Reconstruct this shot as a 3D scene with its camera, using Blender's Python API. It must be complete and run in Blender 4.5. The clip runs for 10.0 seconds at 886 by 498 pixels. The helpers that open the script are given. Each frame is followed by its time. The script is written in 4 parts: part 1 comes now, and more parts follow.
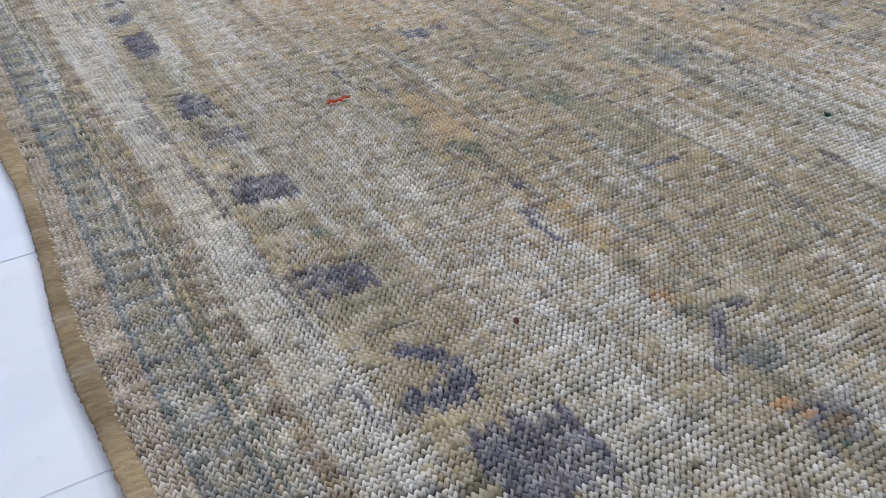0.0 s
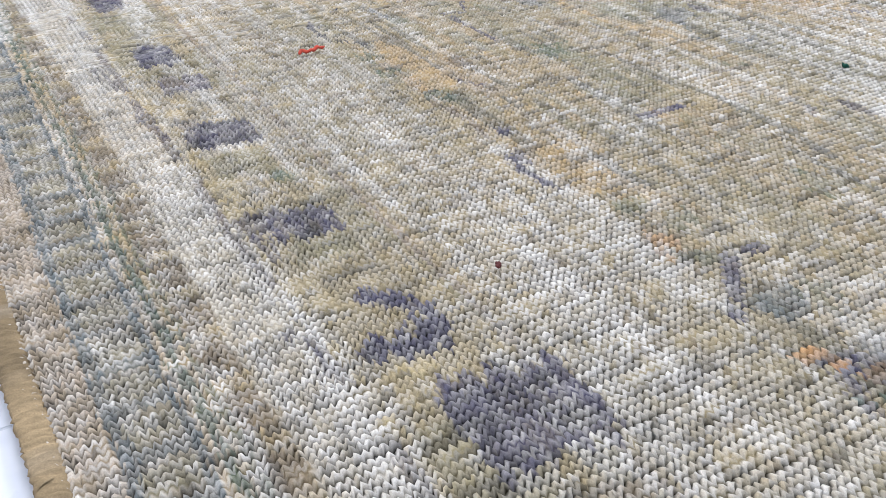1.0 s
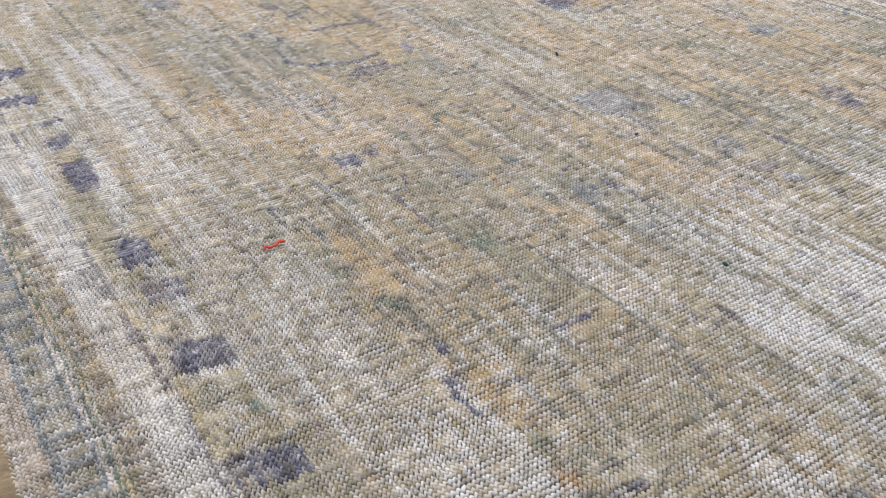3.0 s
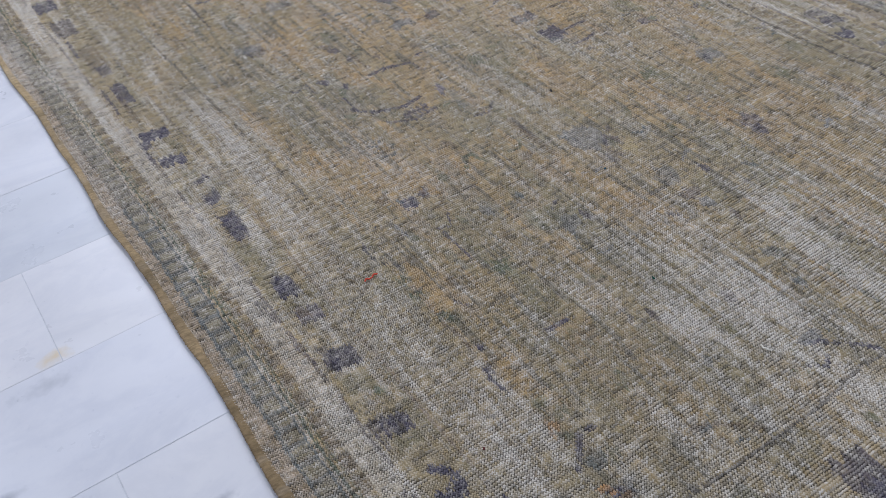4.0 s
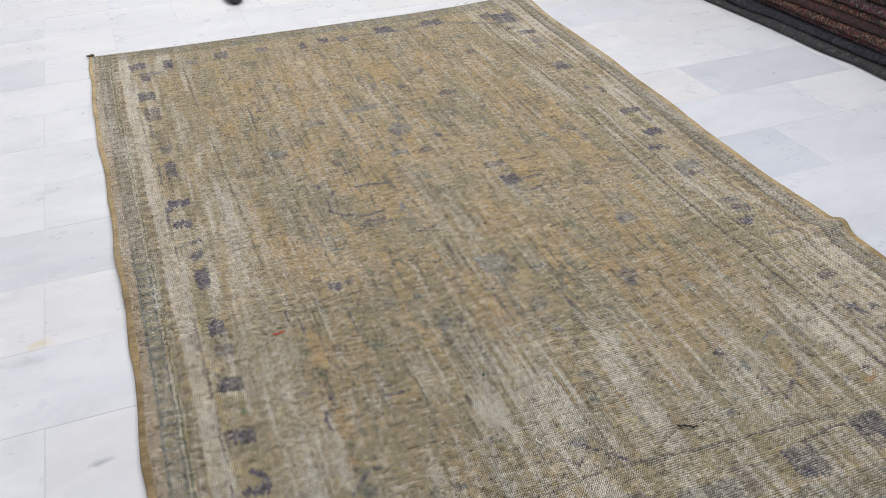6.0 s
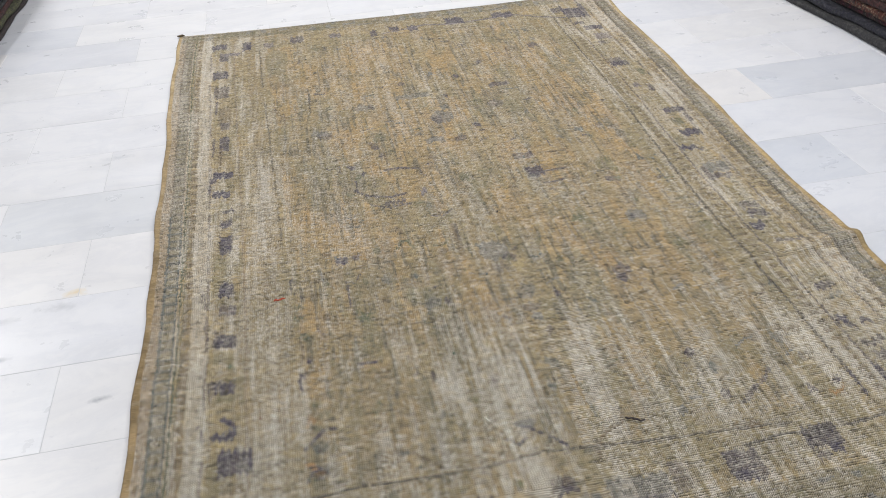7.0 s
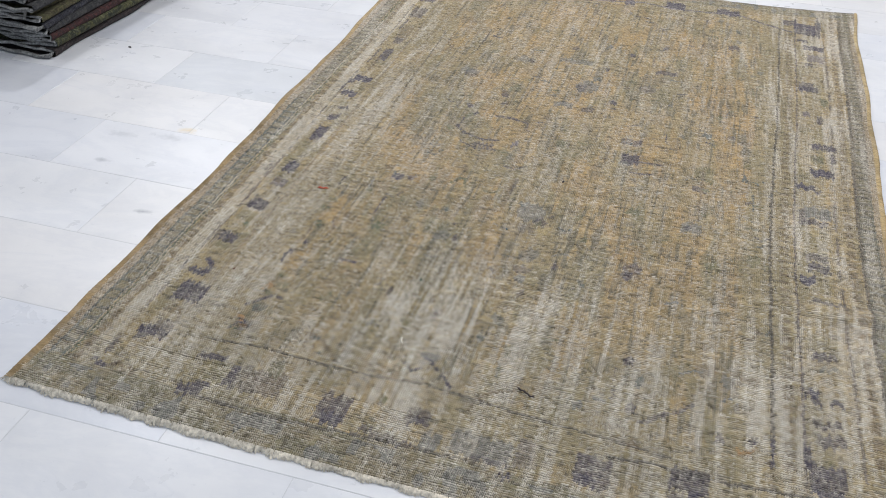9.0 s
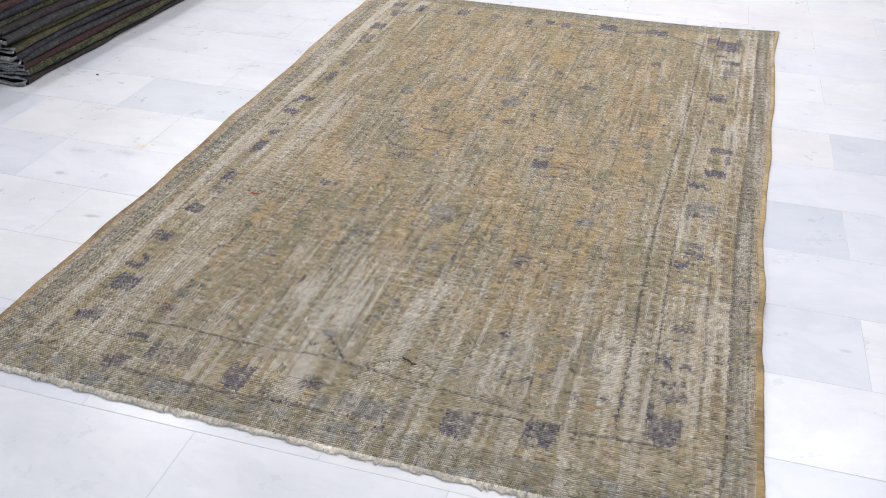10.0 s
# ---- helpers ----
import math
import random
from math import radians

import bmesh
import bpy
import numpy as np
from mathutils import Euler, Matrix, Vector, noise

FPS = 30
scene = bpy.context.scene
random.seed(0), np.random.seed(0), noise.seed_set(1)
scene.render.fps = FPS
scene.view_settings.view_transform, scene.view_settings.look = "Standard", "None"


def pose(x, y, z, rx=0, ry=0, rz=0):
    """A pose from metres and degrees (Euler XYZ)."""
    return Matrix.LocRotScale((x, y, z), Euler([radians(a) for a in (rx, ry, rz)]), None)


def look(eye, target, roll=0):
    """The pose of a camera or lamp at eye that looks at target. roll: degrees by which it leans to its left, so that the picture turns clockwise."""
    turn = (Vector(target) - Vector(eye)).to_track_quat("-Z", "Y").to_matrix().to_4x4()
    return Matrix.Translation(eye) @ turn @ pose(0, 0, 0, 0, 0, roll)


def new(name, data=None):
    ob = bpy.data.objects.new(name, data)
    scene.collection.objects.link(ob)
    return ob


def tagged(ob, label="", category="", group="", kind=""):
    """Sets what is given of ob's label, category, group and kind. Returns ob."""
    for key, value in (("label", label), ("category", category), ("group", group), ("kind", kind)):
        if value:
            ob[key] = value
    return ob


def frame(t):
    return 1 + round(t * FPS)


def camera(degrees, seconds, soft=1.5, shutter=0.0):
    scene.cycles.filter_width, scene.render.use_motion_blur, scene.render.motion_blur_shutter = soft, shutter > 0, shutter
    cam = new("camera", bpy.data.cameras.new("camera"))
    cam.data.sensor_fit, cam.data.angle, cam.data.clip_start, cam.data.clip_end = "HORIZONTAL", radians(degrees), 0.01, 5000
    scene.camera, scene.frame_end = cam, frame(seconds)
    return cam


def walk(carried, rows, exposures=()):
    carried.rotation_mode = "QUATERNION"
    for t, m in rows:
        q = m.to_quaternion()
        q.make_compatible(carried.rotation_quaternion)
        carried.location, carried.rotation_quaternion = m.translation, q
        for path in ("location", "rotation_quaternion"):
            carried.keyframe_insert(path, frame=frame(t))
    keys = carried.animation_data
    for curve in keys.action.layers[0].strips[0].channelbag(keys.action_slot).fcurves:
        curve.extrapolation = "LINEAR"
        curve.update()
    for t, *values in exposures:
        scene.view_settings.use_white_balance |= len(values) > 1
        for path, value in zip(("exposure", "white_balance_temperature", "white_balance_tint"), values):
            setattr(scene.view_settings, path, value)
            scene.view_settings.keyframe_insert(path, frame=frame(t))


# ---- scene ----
cam = camera(53.1, 10.0, soft=0.9)
PATH = [
    (0, (0.006, 0.095, 0.421), (0.778, 1.565, -0.695), -2.7),
    (0.5, (0.022, 0.109, 0.362), (0.814, 1.59, -0.723), -2.0),
    (1, (0.037, 0.126, 0.326), (0.83, 1.609, -0.756), -1.9),
    (1.4, (0.05, 0.14, 0.341), (0.848, 1.652, -0.696), -1.7),
    (1.5, (0.054, 0.145, 0.348), (0.858, 1.671, -0.664), -1.7),
    (2, (0.059, 0.16, 0.388), (0.898, 1.738, -0.509), -0.8),
    (2.5, (0.056, 0.172, 0.439), (0.926, 1.725, -0.471), -0.6),
    (2.7, (0.053, 0.156, 0.47), (0.933, 1.658, -0.515), -0.7),
    (3.8, (-0.074, -0.088, 1.076), (0.702, 1.204, -0.238), -5.6),
    (4, (-0.122, -0.172, 1.167), (0.59, 1.129, -0.175), -6.7),
    (4.5, (-0.143, -0.405, 1.266), (0.488, 0.906, -0.106), -5.7),
    (5, (-0.063, -0.669, 1.315), (0.562, 0.684, -0.019), -5.3),
    (5.5, (0.019, -0.737, 1.354), (0.651, 0.744, 0.168), -3.8),
    (5.7, (0.085, -0.762, 1.361), (0.686, 0.778, 0.235), -2.8),
    (6.8, (0.442, -0.917, 1.4), (0.735, 0.728, 0.3), -3.7),
    (7, (0.51, -0.983, 1.404), (0.748, 0.666, 0.297), -3.7),
    (7.5, (0.68, -1.041, 1.409), (0.863, 0.618, 0.306), -3.6),
    (8, (0.878, -1.026, 1.421), (1.017, 0.64, 0.322), -2.1),
    (8.5, (1.057, -1.034, 1.401), (0.931, 0.615, 0.276), 0.7),
    (9, (1.288, -1.078, 1.379), (0.851, 0.496, 0.225), 2.6),
    (9.5, (1.454, -1.139, 1.402), (0.958, 0.452, 0.295), 0.9),
    (10, (1.672, -1.262, 1.45), (1.183, 0.338, 0.355), 0.8),
]
EXPOSURES = [
    (0.0, -0.90, 5350, 12),
    (1.0, -0.30, 5400, 13),
    (2.5, -0.26, 5450, 16),
    (4.0, -1.26, 5450, 15),
    (4.5, -1.37, 5550, 15),
    (5.5, -1.04, 6050, 11),
    (7.5, -0.87, 6200, 10),
    (8.5, -0.88, 6150, 10),
    (9.0, -0.90, 6000, 10),
    (9.5, -0.95, 6000, 11),
    (10.0, -0.76, 6050, 13),
]
walk(cam, [(t, look(eye, target, roll)) for t, eye, target, roll in PATH], EXPOSURES)

# ---- light: a bright showroom with ceiling lamps and a daylit opening behind ----
FLOOR_Z = -0.010
CEILING = 3.2
ROOM = (-4.2, 5.8, -4.6, 7.6)

world = bpy.data.worlds.new("world")
scene.world = world
world.use_nodes = True
world.node_tree.nodes["Background"].inputs[0].default_value = (0.75, 0.85, 1.0, 1)
world.node_tree.nodes["Background"].inputs[1].default_value = 0.6


def area(name, place, target, w, h, watts, colour):
    data = bpy.data.lights.new(name, "AREA")
    data.shape, data.size, data.size_y = "RECTANGLE", w, h
    data.energy, data.color = watts, colour
    lamp = new(name, data)
    lamp.matrix_world = look(place, target)
    return lamp


WARM = (1.0, 0.965, 0.92)
COOL = (0.80, 0.90, 1.0)
# lamps in the ceiling: wide diffusers over the room, one small bright one behind the left stack
for lx, ly, size, watts in ((-1.9, 3.0, 0.22, 80), (-2.2, 0.0, 1.2, 55), (0.9, 1.6, 1.5, 100), (2.75, 3.4, 1.2, 95), (2.75, 0.3, 0.7, 80), (0.9, 5.4, 1.2, 150), (-2.6, 5.2, 1.2, 90)):
    area("ceiling_lamp", (lx, ly, CEILING - 0.06), (lx, ly, 0), size, size, watts, WARM)
area("daylight", (0.8, ROOM[2] + 0.3, 1.6), (0.8, 4, 0.9), 5.5, 2.4, 130, COOL)


# ---- materials ----
def material(name):
    m = bpy.data.materials.new(name)
    m.use_nodes = True
    nt = m.node_tree
    return m, nt, nt.nodes["Principled BSDF"]


def node(nt, kind, **inputs):
    n = nt.nodes.new(kind)
    for key, value in inputs.items():
        n.inputs[key.replace("_", " ")].default_value = value
    return n


def ramp(nt, source, stops):
    r = nt.nodes.new("ShaderNodeValToRGB")
    while len(r.color_ramp.elements) < len(stops):
        r.color_ramp.elements.new(0.5)
    for e, (p, c) in zip(r.color_ramp.elements, stops):
        e.position, e.color = p, (*c, 1)
    nt.links.new(source, r.inputs[0])
    return r.outputs[0]


def mix(nt, mode, factor, a, b):
    m = nt.nodes.new("ShaderNodeMix")
    m.data_type, m.blend_type = "RGBA", mode
    for socket, value in ((m.inputs[0], factor), (m.inputs[6], a), (m.inputs[7], b)):
        if isinstance(value, bpy.types.NodeSocket):
            nt.links.new(value, socket)
        elif isinstance(value, tuple):
            socket.default_value = (*value, 1)
        else:
            socket.default_value = value
    return m.outputs[2]


def coords(nt, kind="Object", scale=(1, 1, 1), shift=None):
    tc = nt.nodes.new("ShaderNodeTexCoord")
    mp = nt.nodes.new("ShaderNodeMapping")
    mp.inputs["Scale"].default_value = scale
    nt.links.new(tc.outputs[kind], mp.inputs[0])
    if shift is not None:
        nt.links.new(shift, mp.inputs["Location"])
    return mp.outputs[0]


def noise_tex(nt, vector, scale, detail=3.0, rough=0.55, distortion=0.0):
    n = node(nt, "ShaderNodeTexNoise", Scale=scale, Detail=detail, Roughness=rough, Distortion=distortion)
    nt.links.new(vector, n.inputs["Vector"])
    return n.outputs["Fac"]


def bump(nt, bsdf, height, strength, distance):
    b = node(nt, "ShaderNodeBump", Strength=strength, Distance=distance)
    nt.links.new(height, b.inputs["Height"])
    nt.links.new(b.outputs[0], bsdf.inputs["Normal"])


def stains(nt, c):
    """A few old stains with a place of their own: a rusty corner and grey smudges."""
    geo = nt.nodes.new("ShaderNodeNewGeometry")
    rag = node(nt, "ShaderNodeTexNoise", Scale=45.0, Detail=3.0)
    nt.links.new(geo.outputs["Position"], rag.inputs["Vector"])
    for x, y, rx, ry, colour, strength in ((-0.218, 1.173, 0.035, 0.022, (0.55, 0.44, 0.26), 0.75), (-0.091, 0.701, 0.028, 0.012, (0.22, 0.23, 0.26), 0.75),
                                           (-0.362, 0.911, 0.030, 0.012, (0.24, 0.25, 0.28), 0.6), (-0.255, 1.113, 0.060, 0.022, (0.30, 0.31, 0.34), 0.5),
                                           (-0.401, 1.079, 0.055, 0.020, (0.30, 0.31, 0.34), 0.5), (-0.208, 1.998, 0.060, 0.020, (0.34, 0.36, 0.40), 0.5),
                                           (2.151, 0.743, 0.015, 0.010, (0.25, 0.26, 0.28), 0.6), (2.105, 1.340, 0.014, 0.010, (0.28, 0.29, 0.31), 0.6)):
        off = nt.nodes.new("ShaderNodeVectorMath")
        off.operation = "SUBTRACT"
        nt.links.new(geo.outputs["Position"], off.inputs[0])
        off.inputs[1].default_value = (x, y, FLOOR_Z)
        squash = nt.nodes.new("ShaderNodeVectorMath")
        squash.operation = "MULTIPLY"
        nt.links.new(off.outputs[0], squash.inputs[0])
        squash.inputs[1].default_value = (1 / rx, 1 / ry, 0)
        ln = nt.nodes.new("ShaderNodeVectorMath")
        ln.operation = "LENGTH"
        nt.links.new(squash.outputs[0], ln.inputs[0])
        add = nt.nodes.new("ShaderNodeMath")
        add.operation = "MULTIPLY_ADD"
        nt.links.new(rag.outputs["Fac"], add.inputs[0])
        add.inputs[1].default_value = 2.2
        nt.links.new(ln.outputs["Value"], add.inputs[2])
        half = nt.nodes.new("ShaderNodeMapRange")
        nt.links.new(add.outputs[0], half.inputs[0])
        half.inputs[1].default_value, half.inputs[2].default_value = 1.0, 2.2
        half.inputs[3].default_value, half.inputs[4].default_value = strength, 0.0
        c = mix(nt, "MIX", half.outputs[0], c, colour)
    return c


def marble(name, ground, streak):
    m, nt, bsdf = material(name)
    info = nt.nodes.new("ShaderNodeObjectInfo")
    spread = nt.nodes.new("ShaderNodeVectorMath")
    spread.operation = "SCALE"
    spread.inputs[0].default_value = (37.0, 61.0, 13.0)
    nt.links.new(info.outputs["Random"], spread.inputs["Scale"])
    v = coords(nt, "Object", (1, 1, 1), spread.outputs[0])
    v2 = coords(nt, "Object", (0.9, 1.7, 1), spread.outputs[0])
    cloud = noise_tex(nt, v2, 2.6, 4, 0.5, 0.4)
    small = noise_tex(nt, v, 9.0, 5, 0.6, 0.2)
    fine = noise_tex(nt, v, 60.0, 4, 0.6)
    vein = noise_tex(nt, v2, 3.2, 6, 0.65, 0.5)
    c = ramp(nt, cloud, ((0.34, tuple(g * streak for g in ground)), (0.58, ground)))
    c = mix(nt, "MULTIPLY", 1.0, c, ramp(nt, small, ((0.28, (0.965, 0.97, 0.98)), (0.62, (1.0, 1.0, 1.0)))))
    c = mix(nt, "MULTIPLY", 1.0, c, ramp(nt, vein, ((0.43, (1.0, 1.0, 1.0)), (0.497, (0.945, 0.95, 0.965)), (0.57, (1.0, 1.0, 1.0)))))
    c = mix(nt, "MULTIPLY", 1.0, c, ramp(nt, fine, ((0.26, (0.91, 0.915, 0.93)), (0.36, (0.99, 0.99, 0.995)), (0.7, (1.0, 1.0, 1.0)))))
    tint = ramp(nt, info.outputs["Random"], ((0.0, (0.90, 0.915, 0.945)), (0.30, (0.97, 0.975, 0.99)), (0.75, (1.0, 1.0, 0.995)), (1.0, (0.99, 0.972, 0.95))))
    c = stains(nt, mix(nt, "MULTIPLY", 1.0, c, tint))
    nt.links.new(c, bsdf.inputs["Base Color"])
    nt.links.new(ramp(nt, small, ((0.3, (0.26, 0.26, 0.26)), (0.7, (0.36, 0.36, 0.36)))), bsdf.inputs["Roughness"])
    bump(nt, bsdf, fine, 0.02, 0.001)
    return m


MARBLE = marble("white_marble", (0.605, 0.605, 0.62), 0.93)
MARBLE_GREY = marble("grey_marble", (0.540, 0.550, 0.575), 0.93)


def plain(name, colour, rough, grain=0.1, scale=60.0, relief=0.15):
    m, nt, bsdf = material(name)
    v = coords(nt)
    n = noise_tex(nt, v, scale, 4)
    big = noise_tex(nt, v, scale * 0.07, 3)
    c = mix(nt, "MULTIPLY", 1.0, ramp(nt, n, ((0.3, tuple(a * (1 - grain) for a in colour)), (0.7, tuple(min(1, a * (1 + grain)) for a in colour)))),
            ramp(nt, big, ((0.3, (1 - grain,) * 3), (0.7, (1.0, 1.0, 1.0)))))
    nt.links.new(c, bsdf.inputs["Base Color"])
    bsdf.inputs["Roughness"].default_value = rough
    bump(nt, bsdf, n, relief, 0.002)
    return m


PAINT = plain("wall_paint", (0.60, 0.59, 0.57), 0.7, 0.03, 20, 0.05)
GROUT = plain("grout", (0.50, 0.505, 0.525), 0.9, 0.1, 80)
FOUNDATION = plain("rug_foundation", (0.045, 0.037, 0.028), 1.0, 0.25, 250, 0.3)
FRINGE = plain("cotton_fringe", (0.62, 0.565, 0.47), 1.0, 0.40, 120, 0.3)
OCHRE = plain("ochre_wool_cord", (0.30, 0.205, 0.095), 1.0, 0.38, 150, 0.6)


def wool_pile():
    m, nt, bsdf = material("knotted_wool")
    at = nt.nodes.new("ShaderNodeAttribute")
    at.attribute_name = "dye"
    v = coords(nt)
    fibre = noise_tex(nt, v, 900, 3, 0.7)
    c = mix(nt, "MULTIPLY", 1.0, at.outputs["Color"], ramp(nt, fibre, ((0.25, (0.72, 0.72, 0.72)), (0.75, (1.15, 1.15, 1.15)))))
    nt.links.new(c, bsdf.inputs["Base Color"])
    bsdf.inputs["Roughness"].default_value = 0.95
    bsdf.inputs["Specular IOR Level"].default_value = 0.2
    bump(nt, bsdf, fibre, 0.35, 0.001)
    return m


WOOL = wool_pile()


# ---- mesh helpers ----
def link(name, me, mat, parent=None, label=""):
    me.materials.append(mat)
    ob = new(name, me)
    if parent is not None:
        ob.parent = parent
    if label:
        ob["label"] = label
    return ob


def part(name, bm, mat, parent=None, label="", smooth=False):
    me = bpy.data.meshes.new(name)
    bm.to_mesh(me)
    bm.free()
    if smooth:
        me.shade_smooth()
    return link(name, me, mat, parent, label)


def grid_mesh(name, verts, quads, smooth=True):
    """A mesh from numpy arrays of places and quads."""
    me = bpy.data.meshes.new(name)
    verts, quads = np.asarray(verts, np.float32), np.asarray(quads, np.int32)
    me.vertices.add(len(verts))
    me.vertices.foreach_set("co", verts.ravel())
    me.loops.add(quads.size)
    me.loops.foreach_set("vertex_index", quads.ravel())
    me.polygons.add(len(quads))
    me.polygons.foreach_set("loop_start", np.arange(0, quads.size, 4, dtype=np.int32))
    me.update(calc_edges=True)
    if smooth:
        me.shade_smooth()
    return me


def box(bm, x0, x1, y0, y1, z0, z1, bevel=0.0):
    r = bmesh.ops.create_cube(bm, size=1)
    m = Matrix.Translation(((x0 + x1) / 2, (y0 + y1) / 2, (z0 + z1) / 2)) @ Matrix.Diagonal((x1 - x0, y1 - y0, z1 - z0, 1))
    bmesh.ops.transform(bm, matrix=m, verts=r["verts"])
    if bevel:
        edges = {e for v in r["verts"] for e in v.link_edges}
        bmesh.ops.bevel(bm, geom=list(edges), offset=bevel, segments=1, affect="EDGES")


# ---- the room ----
X0, X1, Y0, Y1 = ROOM
for wname, wb in (("wall_west", (X0 - 0.2, X0, Y0, Y1)), ("wall_east", (X1, X1 + 0.2, Y0, Y1)), ("wall_north", (X0 - 0.2, X1 + 0.2, Y1, Y1 + 0.2))):
    bm = bmesh.new()
    box(bm, *wb, FLOOR_Z - 0.05, CEILING)
    tagged(part(wname, bm, PAINT), "plain off-white painted showroom wall", "wall", kind="structure")
# unseen wall; its wide opening is assumed, to let daylight in from behind
bm = bmesh.new()
for bx in ((X0 - 0.2, -2.2, FLOOR_Z - 0.05, CEILING), (3.8, X1 + 0.2, FLOOR_Z - 0.05, CEILING), (-2.2, 3.8, 2.9, CEILING)):
    box(bm, bx[0], bx[1], Y0 - 0.2, Y0, bx[2], bx[3])
tagged(part("wall_south", bm, PAINT), "unseen off-white painted wall with a wide opening assumed for daylight", "wall", kind="structure")
bm = bmesh.new()
box(bm, X0 - 0.2, X1 + 0.2, Y0 - 0.2, Y1 + 0.2, CEILING, CEILING + 0.15)
tagged(part("ceiling", bm, PAINT), "plain white painted showroom ceiling", "ceiling", kind="structure")

# ---- marble floor: running bond, turned a little against the rug ----
TURN = radians(1.1)
ROW, LEN = 0.300, 0.600
FX, FY = -0.199, 0.551
AX, AY = Vector((math.cos(TURN), math.sin(TURN), 0)), Vector((-math.sin(TURN), math.cos(TURN), 0))
bm = bmesh.new()
box(bm, X0, X1, Y0, Y1, FLOOR_Z - 0.05, FLOOR_Z - 0.0006)
floor = tagged(part("floor", bm, GROUT), "white marble tile floor laid in a running bond", "floor", kind="structure")
bm = bmesh.new()
box(bm, -LEN / 2 + 0.0010, LEN / 2 - 0.0010, -ROW / 2 + 0.0010, ROW / 2 - 0.0010, -0.012, 0.0, 0.0004)
tile_mesh = bpy.data.meshes.new("tile")
bm.to_mesh(tile_mesh)
bm.free()
tile_mesh.materials.append(MARBLE)
grey_mesh = tile_mesh.copy()
grey_mesh.materials.clear()
grey_mesh.materials.append(MARBLE_GREY)
GREY = {(4, 4), (3, 2), (3, 0), (-1, 3), (-2, 9), (-3, 9)}
rest = bmesh.new()
luck = random.Random(5)
for j in range(-18, 28):
    for i in range(-8, 11):
        c = Vector((FX, FY, 0)) + AX * (i * LEN + LEN / 2 + (LEN / 2 if j % 2 else 0)) + AY * (j * ROW + ROW / 2)
        if not (X0 - 0.3 < c.x < X1 + 0.3 and Y0 - 0.2 < c.y < Y1 + 0.2):
            continue
        near = -2.0 < c.x < 3.5 and -1.2 < c.y < 4.9
        grey = (i, j) in GREY or (luck.random() < 0.05 and not -0.6 < c.x < 2.6)
        lift = luck.uniform(-0.0003, 0.0003)
        m = Matrix.Translation((c.x, c.y, FLOOR_Z + lift)) @ Matrix.Rotation(TURN + (math.pi if luck.random() < 0.5 else 0), 4, "Z")
        if near:
            t = new("tile", grey_mesh if grey else tile_mesh)
            t.parent = floor
            t.matrix_basis = m
        else:
            box(rest, -LEN / 2 + 0.0006, LEN / 2 - 0.0006, -ROW / 2 + 0.0006, ROW / 2 - 0.0006, -0.012, 0.0)
            bmesh.ops.transform(rest, matrix=m, verts=rest.verts[-8:])
tagged(part("tile_rest", rest, MARBLE, floor), kind="stuff")

# ---- the rug ----
# its four edges, gently bowed: side edges as x over y, ends as y over x
LEFT_EDGE = np.polyfit((0.0, 0.26, 0.55, 0.85, 1.10, 1.38, 2.10, 2.60, 3.20), (0.003, 0.002, 0.000, -0.010, -0.010, -0.019, -0.044, -0.061, -0.066), 5)
RIGHT_EDGE = np.polyfit((0.0, 0.16, 0.50, 0.86, 1.18, 1.45, 1.70, 2.00, 2.50, 3.20), (1.940, 1.943, 1.949, 1.944, 1.938, 1.946, 1.956, 1.963, 1.972, 1.990), 5)
NEAR_EDGE = np.polyfit((0.0, 0.28, 0.49, 0.77, 1.02, 1.24, 1.42, 1.94), (0.015, 0.010, 0.008, 0.012, 0.012, 0.014, 0.018, 0.020), 3)
FAR_EDGE = np.polyfit((-0.06, 0.41, 0.57, 0.95, 1.24, 1.48, 1.99), (3.195, 3.172, 3.150, 3.140, 3.146, 3.145, 3.205), 3)


def rug_place(u, v):
    """Rug coordinates from 0 to 1 across and along to metres in the plan."""
    y = 0.013 + 3.15 * v
    for n in range(2):
        x0, x1 = np.polyval(LEFT_EDGE, y), np.polyval(RIGHT_EDGE, y)
        x = x0 + (x1 - x0) * u
        y0, y1 = np.polyval(NEAR_EDGE, x), np.polyval(FAR_EDGE, x)
        y = y0 + (y1 - y0) * v
    x = x + (1 - u) * (0.003 * np.sin(v * 23.0) + 0.002 * np.sin(v * 51.0)) + u * (0.003 * np.sin(v * 27.0) + 0.002 * np.sin(v * 47.0))
    return x, y


def rug_height(x, y):
    """The rug's gentle waves, and the fold that runs in from its right edge."""
    z = 0.0025 * np.sin(x * 4.1 + y * 1.3) + 0.0025 * np.sin(y * 5.3 - x * 1.7) + 0.002
    ridge = np.exp(-((y - 0.862 + 0.02 * (1.95 - x)) / 0.035) ** 2) * np.clip((x - 1.35) / 0.6, 0, 1) ** 1.5
    return z + 0.023 * ridge


class Lattice:
    """Smooth value noise on numpy arrays."""

    def __init__(self, seed):
        self.t = np.random.RandomState(seed).rand(256, 256)

    def __call__(self, x, y):
        xi, yi = np.floor(x).astype(int), np.floor(y).astype(int)
        fx, fy = x - xi, y - yi
        fx, fy = fx * fx * (3 - 2 * fx), fy * fy * (3 - 2 * fy)
        g = lambda a, b: self.t[a % 256, b % 256]
        return (g(xi, yi) * (1 - fx) + g(xi + 1, yi) * fx) * (1 - fy) + (g(xi, yi + 1) * (1 - fx) + g(xi + 1, yi + 1) * fx) * fy


